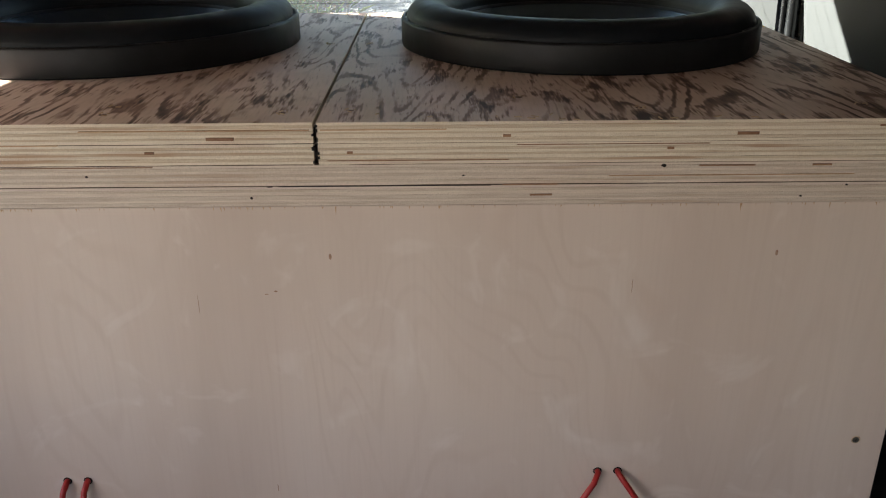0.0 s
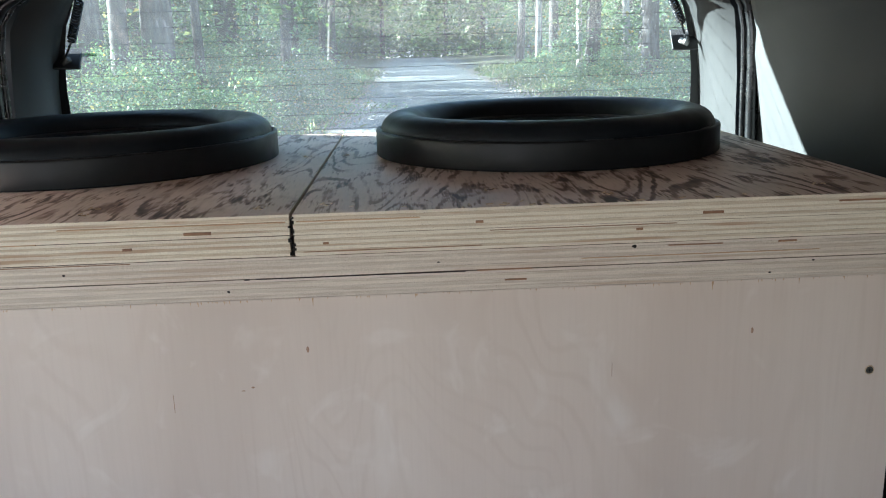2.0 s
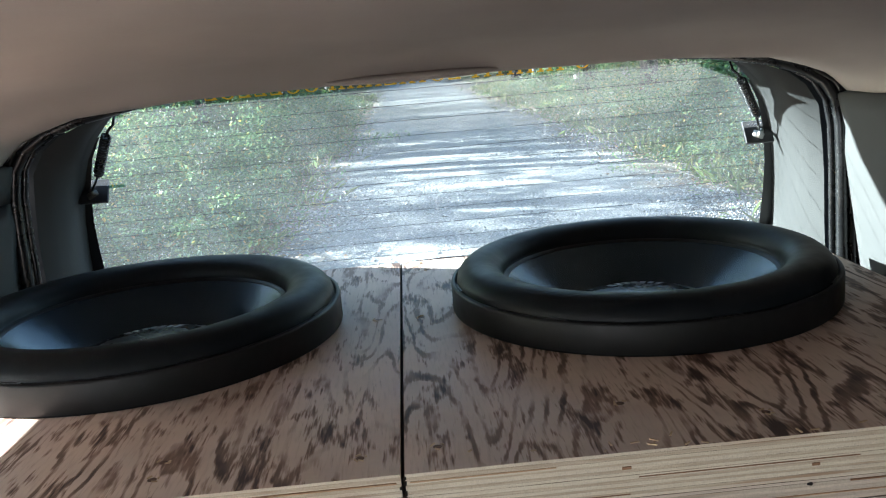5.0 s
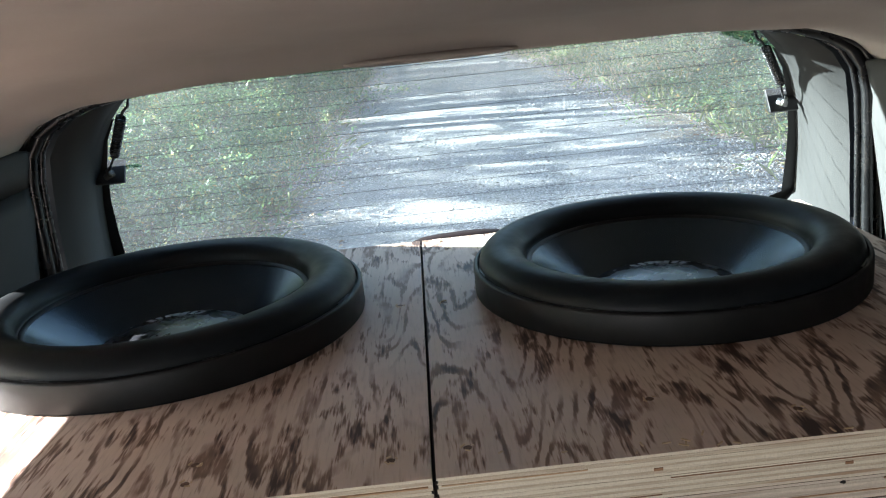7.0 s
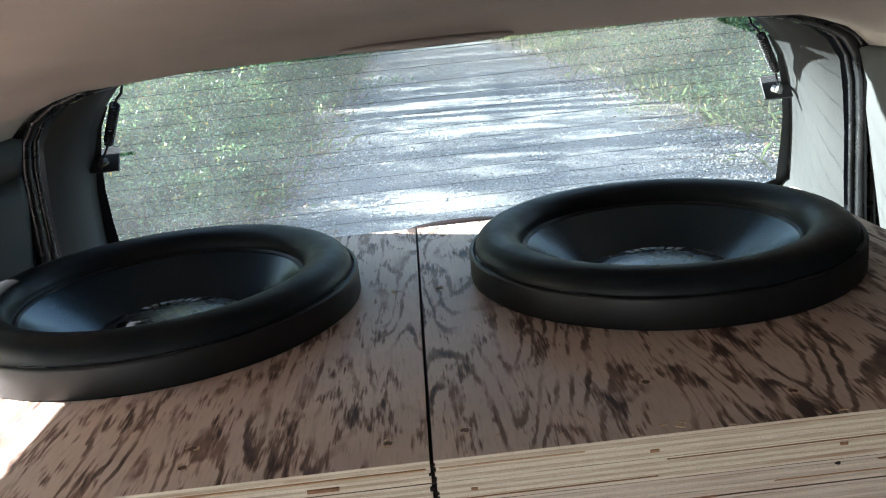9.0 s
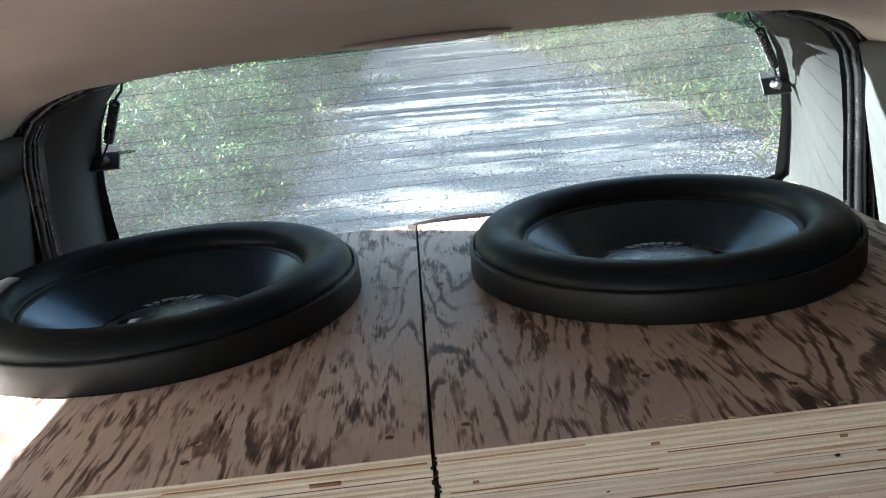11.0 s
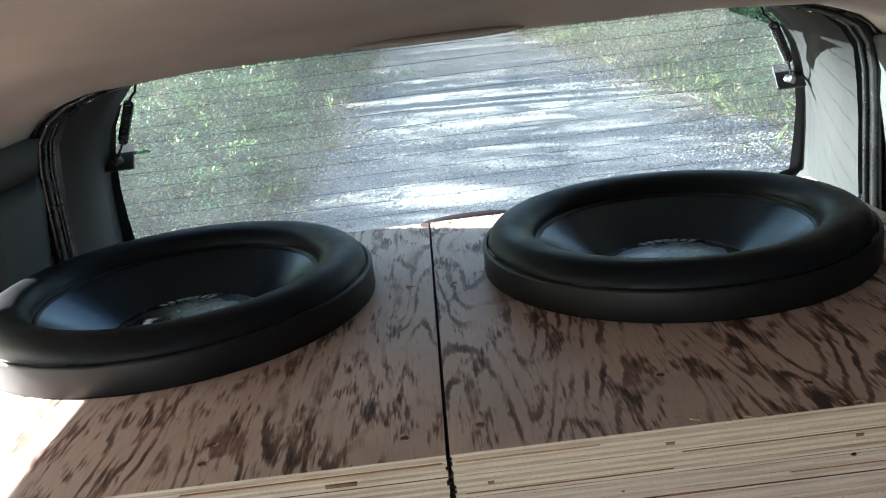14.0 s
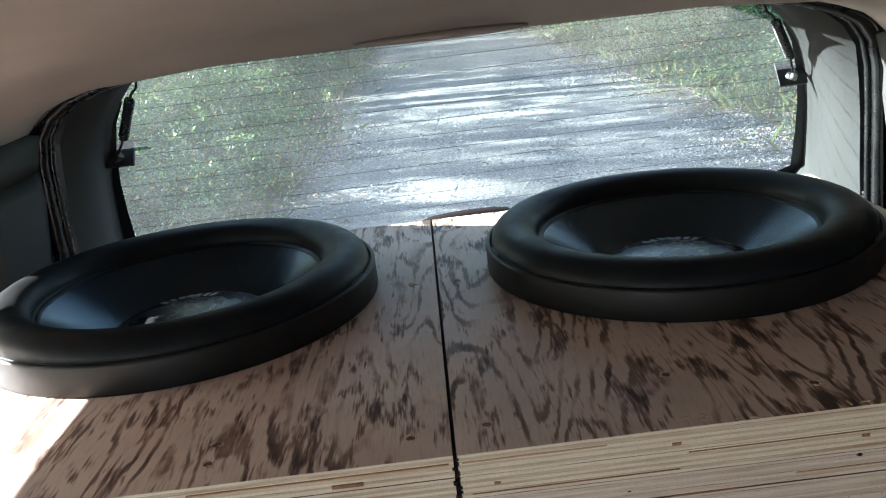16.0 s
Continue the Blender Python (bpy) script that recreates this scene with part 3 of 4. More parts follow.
# latch cover in the middle of the rear header
bm = bmesh.new()
bmesh.ops.create_uvsphere(bm, u_segments=32, v_segments=12, radius=1)
for v in bm.verts:
    v.co = Vector((math.copysign(abs(v.co.x) ** 0.6, v.co.x) * 0.108, v.co.y * 0.020, v.co.z * 0.006))
cover = tagged(part("header_cover", bm, LINER, smooth=True), "flat grey plastic cover in the middle of the header", "cover")
cover.location = (0.040, 0.500, roof(0.040, 0.515) + 0.0028)

# ---- the plywood box ----
BX, BY = 0.578, 0.684
speaker_box = thing("speaker_box", "large raw plywood speaker box on the load floor", "speaker box", (0, BY / 2, FLOOR))
binv = Matrix.Translation((0, -BY / 2, -FLOOR))


def wood(name, bm, mat, parent=None, label=""):
    bm.transform(binv)
    return part(name, bm, mat, parent or speaker_box, label)


rng = random.Random(3)


SUBS = ((0.291, 0.411, 0.2275), (-0.303, 0.413, 0.2315))


def plate(x0, x1, y0, y1, z0, z1, holes, jitter=0.0):
    """A board with round holes right through it; its front edge is cut into short runs."""
    bm = bmesh.new()
    n = 24
    outline = [(x0 + (x1 - x0) * i / n, y0) for i in range(n + 1)] + [(x1, y1), (x0, y1)]
    loops = [outline] + [[(cx + r * math.cos(2 * math.pi * i / 48), cy + r * math.sin(2 * math.pi * i / 48)) for i in range(48)] for cx, cy, r in holes]
    for top, z in ((True, z1), (False, z0)):
        edges = []
        for lp in loops:
            vs = [bm.verts.new((x, y, z)) for x, y in lp]
            edges += [bm.edges.new((vs[i], vs[(i + 1) % len(vs)])) for i in range(len(vs))]
        made = bmesh.ops.triangle_fill(bm, edges=edges, use_beauty=True)
        for fc in made["geom"]:
            if isinstance(fc, bmesh.types.BMFace):
                fc.material_index = 1 if top else 0
    bm.verts.ensure_lookup_table()
    half, start = len(bm.verts) // 2, 0
    for lp in loops:
        m = len(lp)
        for i in range(m):
            p, q = start + i, start + (i + 1) % m
            bm.faces.new((bm.verts[p], bm.verts[q], bm.verts[q + half], bm.verts[p + half]))
        start += m
    bmesh.ops.recalc_face_normals(bm, faces=bm.faces[:])
    for k in range(n + 1):
        j = rng.uniform(-jitter, jitter)
        bm.verts[k + half].co.z += j
        bm.verts[k].co.y += abs(j)
        bm.verts[k + half].co.y += abs(j)
    return bm


def sheet(label, x0, x1, top, face, mats, plies=7, front=0.0):
    """One plywood sheet: veneers stacked, each cut edge a little proud or back."""
    each = 0.0189 / plies
    holes = [(cx, cy, r - 0.014) for cx, cy, r in SUBS if x0 < cx < x1]
    first = None
    cut = [0.0] + [(k + rng.uniform(-0.24, 0.24)) * each for k in range(1, plies)] + [0.0189]
    for k in range(plies):
        bm = plate(x0, x1, front + rng.uniform(0.0, 0.0005), BY - 0.001, top - cut[k + 1], top - cut[k], holes, 0.0002)
        mt = [mats[k % 2], face if k == 0 else mats[k % 2]]
        if first is None:
            first = wood("baffle_sheet", bm, mt, None, label)
        else:
            part("veneer", bm_move(bm), mt, first)
    return first


def bm_move(bm):
    bm.transform(binv)
    return bm


GAP = 0.0016
sheet("fir-faced upper baffle half with slanted dark figure", -BX, -GAP, ZT, FIR_L, (EDGE_A, EDGE_B), front=0.001)
sheet("fir-faced upper baffle half with dark flame figure", GAP, BX, ZT, FIR_R, (EDGE_A, EDGE_B), front=0.0)
sheet("second baffle layer", -BX, -GAP - 0.0004, ZT - 0.0192, EDGE_B, (EDGE_A, EDGE_B), front=0.0012)
sheet("second baffle layer", GAP + 0.0004, BX, ZT - 0.0192, EDGE_B, (EDGE_A, EDGE_B), front=0.0002)
sheet("third full-width layer", -BX, BX, ZT - 0.0386, EDGE_D, (EDGE_C, EDGE_D), front=0.0004)
sheet("fourth full-width layer", -BX, BX, ZT - 0.0580, EDGE_D, (EDGE_C, EDGE_D), plies=6, front=0.0006)
for dz, w in ((0.0190, 0.0004), (0.0384, 0.0003), (0.0578, 0.0004)):
    wood("glue_line", box(-BX + 0.001, BX - 0.001, -0.0001 if dz > 0.05 else 0.0009, 0.12, ZT - dz - w, ZT - dz + 0.0002), GLUE)
# black sheet filling the gap between the halves in place of its deep shade
wood("seam_shade", box(-GAP + 0.0001, GAP - 0.0001, 0.006, BY - 0.004, ZT - 0.0383, ZT - 0.006), VOID)

# torn spots along the front of the seam, their shaded hollows as black boxes
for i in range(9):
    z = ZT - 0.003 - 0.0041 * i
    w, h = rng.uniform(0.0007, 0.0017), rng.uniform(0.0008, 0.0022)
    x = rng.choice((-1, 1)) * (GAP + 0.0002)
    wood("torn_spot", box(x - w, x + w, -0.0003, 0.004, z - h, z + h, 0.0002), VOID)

ZP = ZT - 0.0772                          # top of the front panel
FW = 0.564
wood("front_panel", box(-FW, FW, 0.0008, 0.019, FLOOR + 0.001, ZP, 0.0008), BIRCH, None, "pale birch front panel with faint figure")
for s in (-1, 1):
    x0, x1 = sorted((s * FW, s * (FW - 0.018)))
    wood("side_panel", box(x0, x1, 0.0195, BY - 0.02, FLOOR + 0.001, ZP, 0.0008), BIRCH)
wood("back_panel", box(-FW, FW, BY - 0.019, BY - 0.001, FLOOR + 0.001, ZP, 0.0008), BIRCH)
wood("bottom_panel", box(-FW + 0.02, FW - 0.02, 0.02, BY - 0.02, FLOOR + 0.001, FLOOR + 0.019), BIRCH)

# plugs, knots and voids along the cut edges
for x, z, w, h, mt in ((-0.083, 1.2357, 0.024, 0.0026, KNOT), (0.168, 1.2372, 0.007, 0.0022, KNOT), (0.313, 1.2248, 0.006, 0.0022, KNOT), (0.380, 1.2378, 0.019, 0.0026, KNOT),
                       (-0.146, 1.2236, 0.008, 0.0022, KNOT), (0.030, 1.2229, 0.005, 0.0022, KNOT),
                       (0.450, 1.2085, 0.017, 0.0016, KNOT), (0.365, 1.2085, 0.05, 0.0010, KNOT),
                       (0.3085, 1.2088, 0.005, 0.0034, VOID), (-0.043, 1.1918, 0.007, 0.0016, VOID), (0.06, 1.1918, 0.19, 0.0008, VOID), (0.19, 1.1922, 0.05, 0.0012, KNOT),
                       (-0.060, 1.1812, 0.003, 0.0022, VOID), (-0.204, 1.2025, 0.0025, 0.0022, VOID), (0.200, 1.1822, 0.02, 0.0014, KNOT), (0.475, 1.1895, 0.003, 0.0018, VOID), (0.435, 1.1790, 0.003, 0.0016, VOID),
                       (0.52, 1.2440, 0.05, 0.0016, KNOT), (-0.105, 1.2432, 0.20, 0.0009, TEAR), (0.060, 1.2434, 0.11, 0.0010, TEAR), (0.262, 1.2290, 0.17, 0.0007, KNOT), (-0.33, 1.2310, 0.21, 0.0007, TEAR), (0.09, 1.2155, 0.16, 0.0007, KNOT), (-0.22, 1.2105, 0.15, 0.0006, KNOT), (0.37, 1.1995, 0.22, 0.0007, TEAR), (0.13, 1.2012, 0.003, 0.0012, VOID)):
    if mt is VOID and w < 0.008:         # small ragged hole
        bm = bmesh.new()
        bmesh.ops.create_circle(bm, cap_ends=True, segments=9, radius=1, matrix=Matrix.Translation((x, -0.0003, z)) @ Matrix.Rotation(math.pi / 2, 4, "X") @ Matrix.Diagonal((w / 2, h / 2, 1, 1)))
        for v in bm.verts:
            v.co.x += rng.uniform(-0.12, 0.12) * w
            v.co.z += rng.uniform(-0.12, 0.12) * h
        wood("void", bm, VOID)
        continue
    wood("plug" if mt is KNOT else "void", box(x - w / 2, x + w / 2, -0.0004, 0.004, z - h / 2, z + h / 2), mt)
# splintered upper edge of the front panel
for i in range(150):
    x = rng.uniform(-0.55, 0.55)
    l = rng.uniform(0.001, 0.0045) * (2.2 if rng.random() < 0.1 else 1)
    bm = bmesh.new()
    w = rng.uniform(0.0003, 0.0008)
    bm.faces.new([bm.verts.new(p) for p in ((x - w, 0.0005, ZP - 0.0005), (x + rng.uniform(-w, w), 0.0005, ZP - l), (x + w, 0.0005, ZP - 0.0005))])
    wood("tear", bm, TEAR)
# knots and marks on the front panel
for x, z, w, h in ((0.007, 1.123, 0.0014, 0.0030), (0.422, 1.123, 0.0013, 0.0030), (-0.046, 1.088, 0.0016, 0.0009), (-0.055, 1.085, 0.002, 0.0005), (-0.120, 1.075, 0.0003, 0.010), (0.29, 1.09, 0.0003, 0.008), (-0.062, 0.86, 0.0004, 0.005)):
    bm = bmesh.new()
    bmesh.ops.create_circle(bm, cap_ends=True, segments=14, radius=1, matrix=Matrix.Translation((x, 0.0003, z)) @ Matrix.Rotation(math.pi / 2, 4, "X") @ Matrix.Diagonal((w, h, 1, 1)))
    wood("knot", bm, FACE_KNOT)


def screw(x, z):
    """Countersunk screw in the front panel."""
    m = Matrix.Translation((x, 0.0004, z)) @ Matrix.Rotation(math.pi / 2, 4, "X")
    bm = lathe([(0.0047, 0.0), (0.0040, 0.0006), (0.0035, 0.0001)], 20)
    bm.transform(m)
    hole = wood("screw", bm, SPLINTER, None, "countersunk screw in a torn hole")
    bm = lathe([(0.0036, 0.0), (0.0034, 0.0003), (0.0, 0.0003)], 20)
    bm.transform(m)
    part("screw_head", bm_move(bm), STEEL, hole)
    bm = box(-0.0018, 0.0018, -0.0004, 0.0004, 0.0003, 0.0005)
    box(-0.0004, 0.0004, -0.0018, 0.0018, 0.0003, 0.00055, bm=bm)
    bm.transform(m)
    part("recess", bm_move(bm), VOID, hole)


screw(0.538, 1.078)
screw(0.535, 0.912)

# sunk screw holes with raised splinters on the top
for x, y in ((-0.193, 0.062), (-0.194, 0.033), (-0.033, 0.034), (0.028, 0.041), (0.186, 0.089), (0.293, 0.044), (0.024, 0.391), (-0.029, 0.397), (0.037, 0.621), (0.030, 0.665), (-0.028, 0.666), (-0.40, 0.05), (0.50, 0.05)):
    bm = bmesh.new()
    bmesh.ops.create_circle(bm, cap_ends=True, segments=16, radius=0.0036, matrix=Matrix.Translation((x, y, ZT + 0.0003)))
    hole = wood("screw_hole", bm, HOLE, None, "sunk dark screw hole with splinters")
    for k in range(4):
        a = rng.uniform(0, 6.28)
        bm = box(-0.0022, 0.0022, -0.0006, 0.0006, 0, 0.0009)
        bm.transform(Matrix.Translation((x + 0.005 * math.cos(a), y + 0.005 * math.sin(a), ZT + 0.0004)) @ Matrix.Rotation(a + 1.4, 4, "Z") @ Matrix.Rotation(0.25, 4, "Y"))
        part("splinter", bm_move(bm), SPLINTER, hole)

# loose wood chips along the front edge
for i in range(16):
    x, y = rng.uniform(0.05, 0.42), abs(rng.gauss(0, 0.012)) + 0.003
    bm = box(-0.004, 0.004, -0.0007, 0.0007, 0, 0.0008)
    bm.transform(Matrix.Rotation(rng.uniform(0, 3), 4, "Z") @ Matrix.Diagonal((rng.uniform(0.3, 1), 1, 1, 1)))
    chip = tagged(part("wood_chip", bm, SPLINTER), "tiny pale wood chip lying on the box", "wood chip", "chips on the box")
    chip.location = (x, y, ZT)

# red speaker cables out of the front panel
for xs, way in ((-0.279, -0.006), (-0.258, -0.004), (0.271, -0.020), (0.292, 0.022)):
    z = 0.872 if xs < 0 else 0.877
    cable = thing("speaker_cable", "red speaker cable hanging from a hole in the box", "cable", (xs, 0, z), "red cables")
    bm = tube([(0, 0.006, 0.001), (0, -0.004, 0), (way * 0.25, -0.012, -0.006), (way, -0.016, -0.03), (way * 1.6, -0.018, -0.08), (way * 1.6, -0.02, -0.152)], 0.0031, 10)
    part("sheath", bm, RED, cable, smooth=True)
    bm = lathe([(0.0046, 0.0), (0.0044, 0.0004), (0.0, 0.0004)], 18)
    bm.transform(Matrix.Rotation(math.pi / 2, 4, "X"))
    part("cable_hole", bm, VOID, cable)

# ---- the two subwoofers ----


def subwoofer(at, radius, turn):
    sub = thing("subwoofer", "large black subwoofer with a wide rolled rubber surround", "subwoofer", at, "subwoofers")
    sub.rotation_euler = (0, 0, turn)
    k = radius / 0.229
    h = 0.0335

    def put(name, prof, mat, label="", n=128, parent=None):
        return part(name, lathe([(r * k, z) for r, z in prof], n), mat, parent or sub, label, True)

    gasket = put("gasket_ring", [(0.215, 0.0), (0.2285, 0.0003), (0.229, 0.002), (0.229, h - 0.003), (0.2284, h - 0.001), (0.227, h), (0.2245, h), (0.2238, h - 0.001), (0.2236, h - 0.007), (0.218, h - 0.008)], GASKET, "thick black gasket ring")
    roll = [(0.2225, h - 0.0075), (0.2222, h - 0.001)]
    for i in range(25):
        a = math.pi * i / 24
        roll.append((0.1935 + 0.0285 * math.cos(a), h - 0.004 + 0.0245 * math.sin(a) ** 0.85))
    roll += [(0.1635, h - 0.0045), (0.1600, h - 0.006)]
    put("surround", roll, RUBBER, "wide rolled rubber surround")
    put("cone_collar", [(0.1640, h - 0.0036), (0.1615, h - 0.0030), (0.1585, h - 0.0065)], GASKET)
    put("cone", [(0.1610, h - 0.0052), (0.150, h - 0.0135), (0.125, h - 0.0330), (0.105, h - 0.0490), (0.094, h - 0.0580)], CONE, "smooth glossy black cone")
    cap = put("dust_cap", [(0.0965, h - 0.0555), (0.0955, h - 0.0535)] + [(0.094 * math.cos(a), h - 0.0535 + 0.020 * math.sin(a)) for a in [i * math.pi / 28 for i in range(15)]], CAP, "domed carbon-look dust cap")
    # printed mark on the cap, as plain blocks
    for i in range(7):
        a0 = math.pi / 2 + (i - 3) * 0.2
        bm = bmesh.new()
        vs = []
        for rr, aa in ((0.044, -0.07), (0.044, 0.07), (0.060, 0.06), (0.060, -0.06)):
            zz = h - 0.0535 + 0.020 * math.sqrt(max(0, 1 - (rr / 0.094) ** 2)) + 0.0012
            vs.append(bm.verts.new((rr * k * math.cos(a0 + aa), rr * k * math.sin(a0 + aa), zz)))
        bm.faces.new(vs)
        part("printed_block", bm, LOGO, cap)
    # black boxes laid in the groove stand for its dark, shaded notches
    for i in range(8):
        a = 2 * math.pi * (i + 0.35) / 8
        bm = box(-0.016, 0.016, -0.0011, 0.0011, h - 0.006, h + 0.0004, 0.0003)
        for v in bm.verts:
            ang = v.co.x / 0.2232
            r = (0.2232 + v.co.y) * k
            v.co = Vector((r * math.cos(a + ang), r * math.sin(a + ang), v.co.z))
        part("clip", bm, PLASTIC, gasket)
    return sub


for (sx, sy, sr), turn in zip(SUBS, (-0.15, 0.2)):
    subwoofer((sx, sy, ZT + 0.0002), sr, turn)

# ---- outside: road, verges, wood ----


def ground_mat():
    m = Mat("forest_floor", (0.1, 0.08, 0.05), 0.95, 0, 0.2)
    v = m.coords()
    a = m.noise(v, 1.3, 5, 0.65)
    b = m.noise(v, 22, 4, 0.7)
    c = m.ramp(b, [(0.3, (0.045, 0.04, 0.022)), (0.5, (0.10, 0.08, 0.05)), (0.7, (0.20, 0.15, 0.095))])
    c = m.mix(m.ramp(a, [(0.4, 0.0), (0.62, 0.75)]), c, (0.06, 0.085, 0.028))
    xyz = m.t.nodes.new("ShaderNodeSeparateXYZ")
    m.link(v, xyz.inputs[0])
    out = m.math("SUBTRACT", m.math("ABSOLUTE", m.math("SUBTRACT", xyz.outputs[0], 0.92)), 2.2)
    out = m.math("ADD", out, m.math("MULTIPLY", m.math("SUBTRACT", m.noise(v, 1.6, 6, 0.75), 0.5), 2.2))
    stones = m.ramp(m.noise(v, 58, 4, 0.75), [(0.36, (0.05, 0.048, 0.044)), (0.5, (0.15, 0.14, 0.125)), (0.64, (0.36, 0.34, 0.30))])
    m.color(m.mix(m.ramp(out, [(0.1, 0.85), (0.9, 0.0)]), c, stones))
    m.bump(b, 0.8, 0.03)
    return m.m


def road_mat():
    m = Mat("worn_gravelly_asphalt", (0.1, 0.1, 0.1), 0.85, 0, 0.3)
    v = m.coords()
    grit = m.noise(v, 58, 4, 0.75)
    wear = m.noise(m.coords((1.6, 0.35, 1)), 1.5, 5, 0.65)
    c = m.ramp(grit, [(0.36, (0.04, 0.042, 0.043)), (0.5, (0.14, 0.141, 0.14)), (0.64, (0.38, 0.37, 0.35))])
    c = m.mix(m.ramp(wear, [(0.42, 0.0), (0.7, 0.5)]), c, (0.22, 0.205, 0.18))
    # leaf dirt and earth on the shoulders, with a ragged inner edge
    xyz = m.t.nodes.new("ShaderNodeSeparateXYZ")
    m.link(v, xyz.inputs[0])
    side = m.math("ABSOLUTE", m.math("SUBTRACT", xyz.outputs[0], 0.82))
    side = m.math("ADD", m.math("MULTIPLY", side, 0.44), m.math("MULTIPLY", m.math("SUBTRACT", m.noise(v, 2.2, 6, 0.75), 0.5), 1.3))
    dirt = m.ramp(m.noise(v, 60, 3, 0.7), [(0.35, (0.075, 0.058, 0.04)), (0.65, (0.24, 0.185, 0.13))])
    m.color(m.mix(m.ramp(side, [(0.68, 0.0), (0.95, 0.9)]), c, dirt))
    m.bump(grit, 1.0, 0.012)
    return m.m


def ground_z(x, y):
    e = max(0.0, -1.45 - x, x - 3.05)
    return 0.05 * min(e, 3) - 0.02 + 0.05 * noise.noise((x * 0.5, y * 0.5, 0)) * min(1, e) + (0.05 * max(0, e - 4) if e > 4 else 0)


xs = [-400, -120, -60, -35, -22, -15, -11, -8, -6.5, -5.5, -4.5, -3.8, -3.2, -2.7, -2.3, -2.0, -1.7, -1.45, -0.5, 0.8, 2.0, 3.05, 3.3, 3.6, 4.0, 4.5, 5, 5.6, 6.3, 7.2, 8.5, 10, 13, 18, 26, 45, 120, 400]
ys = [-300, -60, -20, -8, -3, 0, 2, 4] + [5 + 0.8 * i for i in range(25)] + [27, 30, 34, 38, 44, 52, 62, 75, 100, 150, 300, 800]
verts = [(x, y, min(ground_z(x, y), 3.0)) for y in ys for x in xs]
n = len(xs)
faces = [(j * n + i, j * n + i + 1, (j + 1) * n + i + 1, (j + 1) * n + i) for j in range(len(ys) - 1) for i in range(n - 1)]
tagged(raw("ground", verts, faces, ground_mat(), smooth=True), "forest floor with leaf litter and moss", "ground", kind="structure")

verts, faces = [], []
rr = random.Random(11)
ys = [-12 + 0.5 * i for i in range(150)] + [63 + 4 * i for i in range(10)]
for y in ys:
    bend = max(0.0, y - 30) ** 2 * 0.0006
    l, r = -1.22 + rr.uniform(-0.12, 0.12) + 0.18 * math.sin(y * 0.9) - bend * 0.1, 3.05 + rr.uniform(-0.1, 0.1) + 0.2 * math.sin(y * 0.7 + 1) - bend * 0.5
    for k in range(7):
        x = l + (r - l) * k / 6
        verts.append((x, y, 0.012 + 0.035 * (1 - (2 * k / 6 - 1) ** 2)))
for j in range(len(ys) - 1):
    for k in range(6):
        a = j * 7 + k
        faces.append((a, a + 1, a + 8, a + 7))
tagged(raw("road", verts, faces, road_mat(), smooth=True), "narrow worn grey forest road with sun patches", "road", kind="structure")

LEAF = leaf_mat("shrub_leaf", [(0.0, (0.03, 0.065, 0.026)), (0.5, (0.085, 0.16, 0.062)), (0.85, (0.16, 0.24, 0.10)), (0.97, (0.28, 0.22, 0.05)), (1.0, (0.34, 0.2, 0.06))], 0.3)
CROWN = leaf_mat("tree_leaf", [(0.0, (0.03, 0.065, 0.02)), (0.6, (0.065, 0.12, 0.035)), (1.0, (0.14, 0.19, 0.05))], 0.5)
GRASS = leaf_mat("grass_blade", [(0.0, (0.07, 0.11, 0.03)), (0.6, (0.14, 0.19, 0.06)), (1.0, (0.30, 0.27, 0.12))], 0.5)
LITTER = leaf_mat("fallen_leaf", [(0.0, (0.13, 0.07, 0.035)), (0.5, (0.25, 0.16, 0.09)), (1.0, (0.40, 0.31, 0.2))], 0.7)
STONE = speckled("pale_grit", (0.10, 0.095, 0.09), (0.34, 0.32, 0.29), 30)
BARK = bark_mat("dark_bark", (0.035, 0.03, 0.027), (0.11, 0.10, 0.09), 14)
PALE = bark_mat("pale_birch_bark", (0.16, 0.15, 0.14), (0.42, 0.40, 0.37), 9)
TWIG = bark_mat("twig_bark", (0.05, 0.04, 0.03), (0.12, 0.10, 0.08), 40)


def leaves(name, spots, material, parent=None, length=0.06, wide=0.5, seed=0, flat=0.5):
    """Many small folded leaves, each four corners and a midrib, in one mesh."""
    g = np.random.default_rng(seed)
    p = np.asarray(spots, float)
    m = len(p)
    az, el = g.uniform(0, 2 * np.pi, m), g.normal(-0.15, flat, m)
    d = np.stack([np.cos(az) * np.cos(el), np.sin(az) * np.cos(el), np.sin(el)], 1)
    side = np.stack([-np.sin(az), np.cos(az), g.normal(0, 0.35, m)], 1)
    L = (length * g.uniform(0.6, 1.35, m))[:, None]
    up = np.cross(d, side) * 0.12
    q = np.stack([p, p + d * L * 0.45 + side * L * wide * 0.5 + up * L, p + d * L, p + d * L * 0.45 - side * L * wide * 0.5 + up * L], 1).reshape(-1, 3)
    f = np.arange(4 * m).reshape(-1, 4)
    me = bpy.data.meshes.new(name)
    me.vertices.add(4 * m)
    me.vertices.foreach_set("co", q.ravel())
    tri = np.concatenate([f[:, [0, 1, 2]], f[:, [0, 2, 3]]], 1).reshape(-1)
    me.loops.add(len(tri))
    me.loops.foreach_set("vertex_index", tri)
    me.polygons.add(len(tri) // 3)
    me.polygons.foreach_set("loop_start", np.arange(0, len(tri), 3))
    me.update(calc_edges=True)
    me.materials.append(material)
    ob = new(name, me)
    ob.parent = parent
    return ob


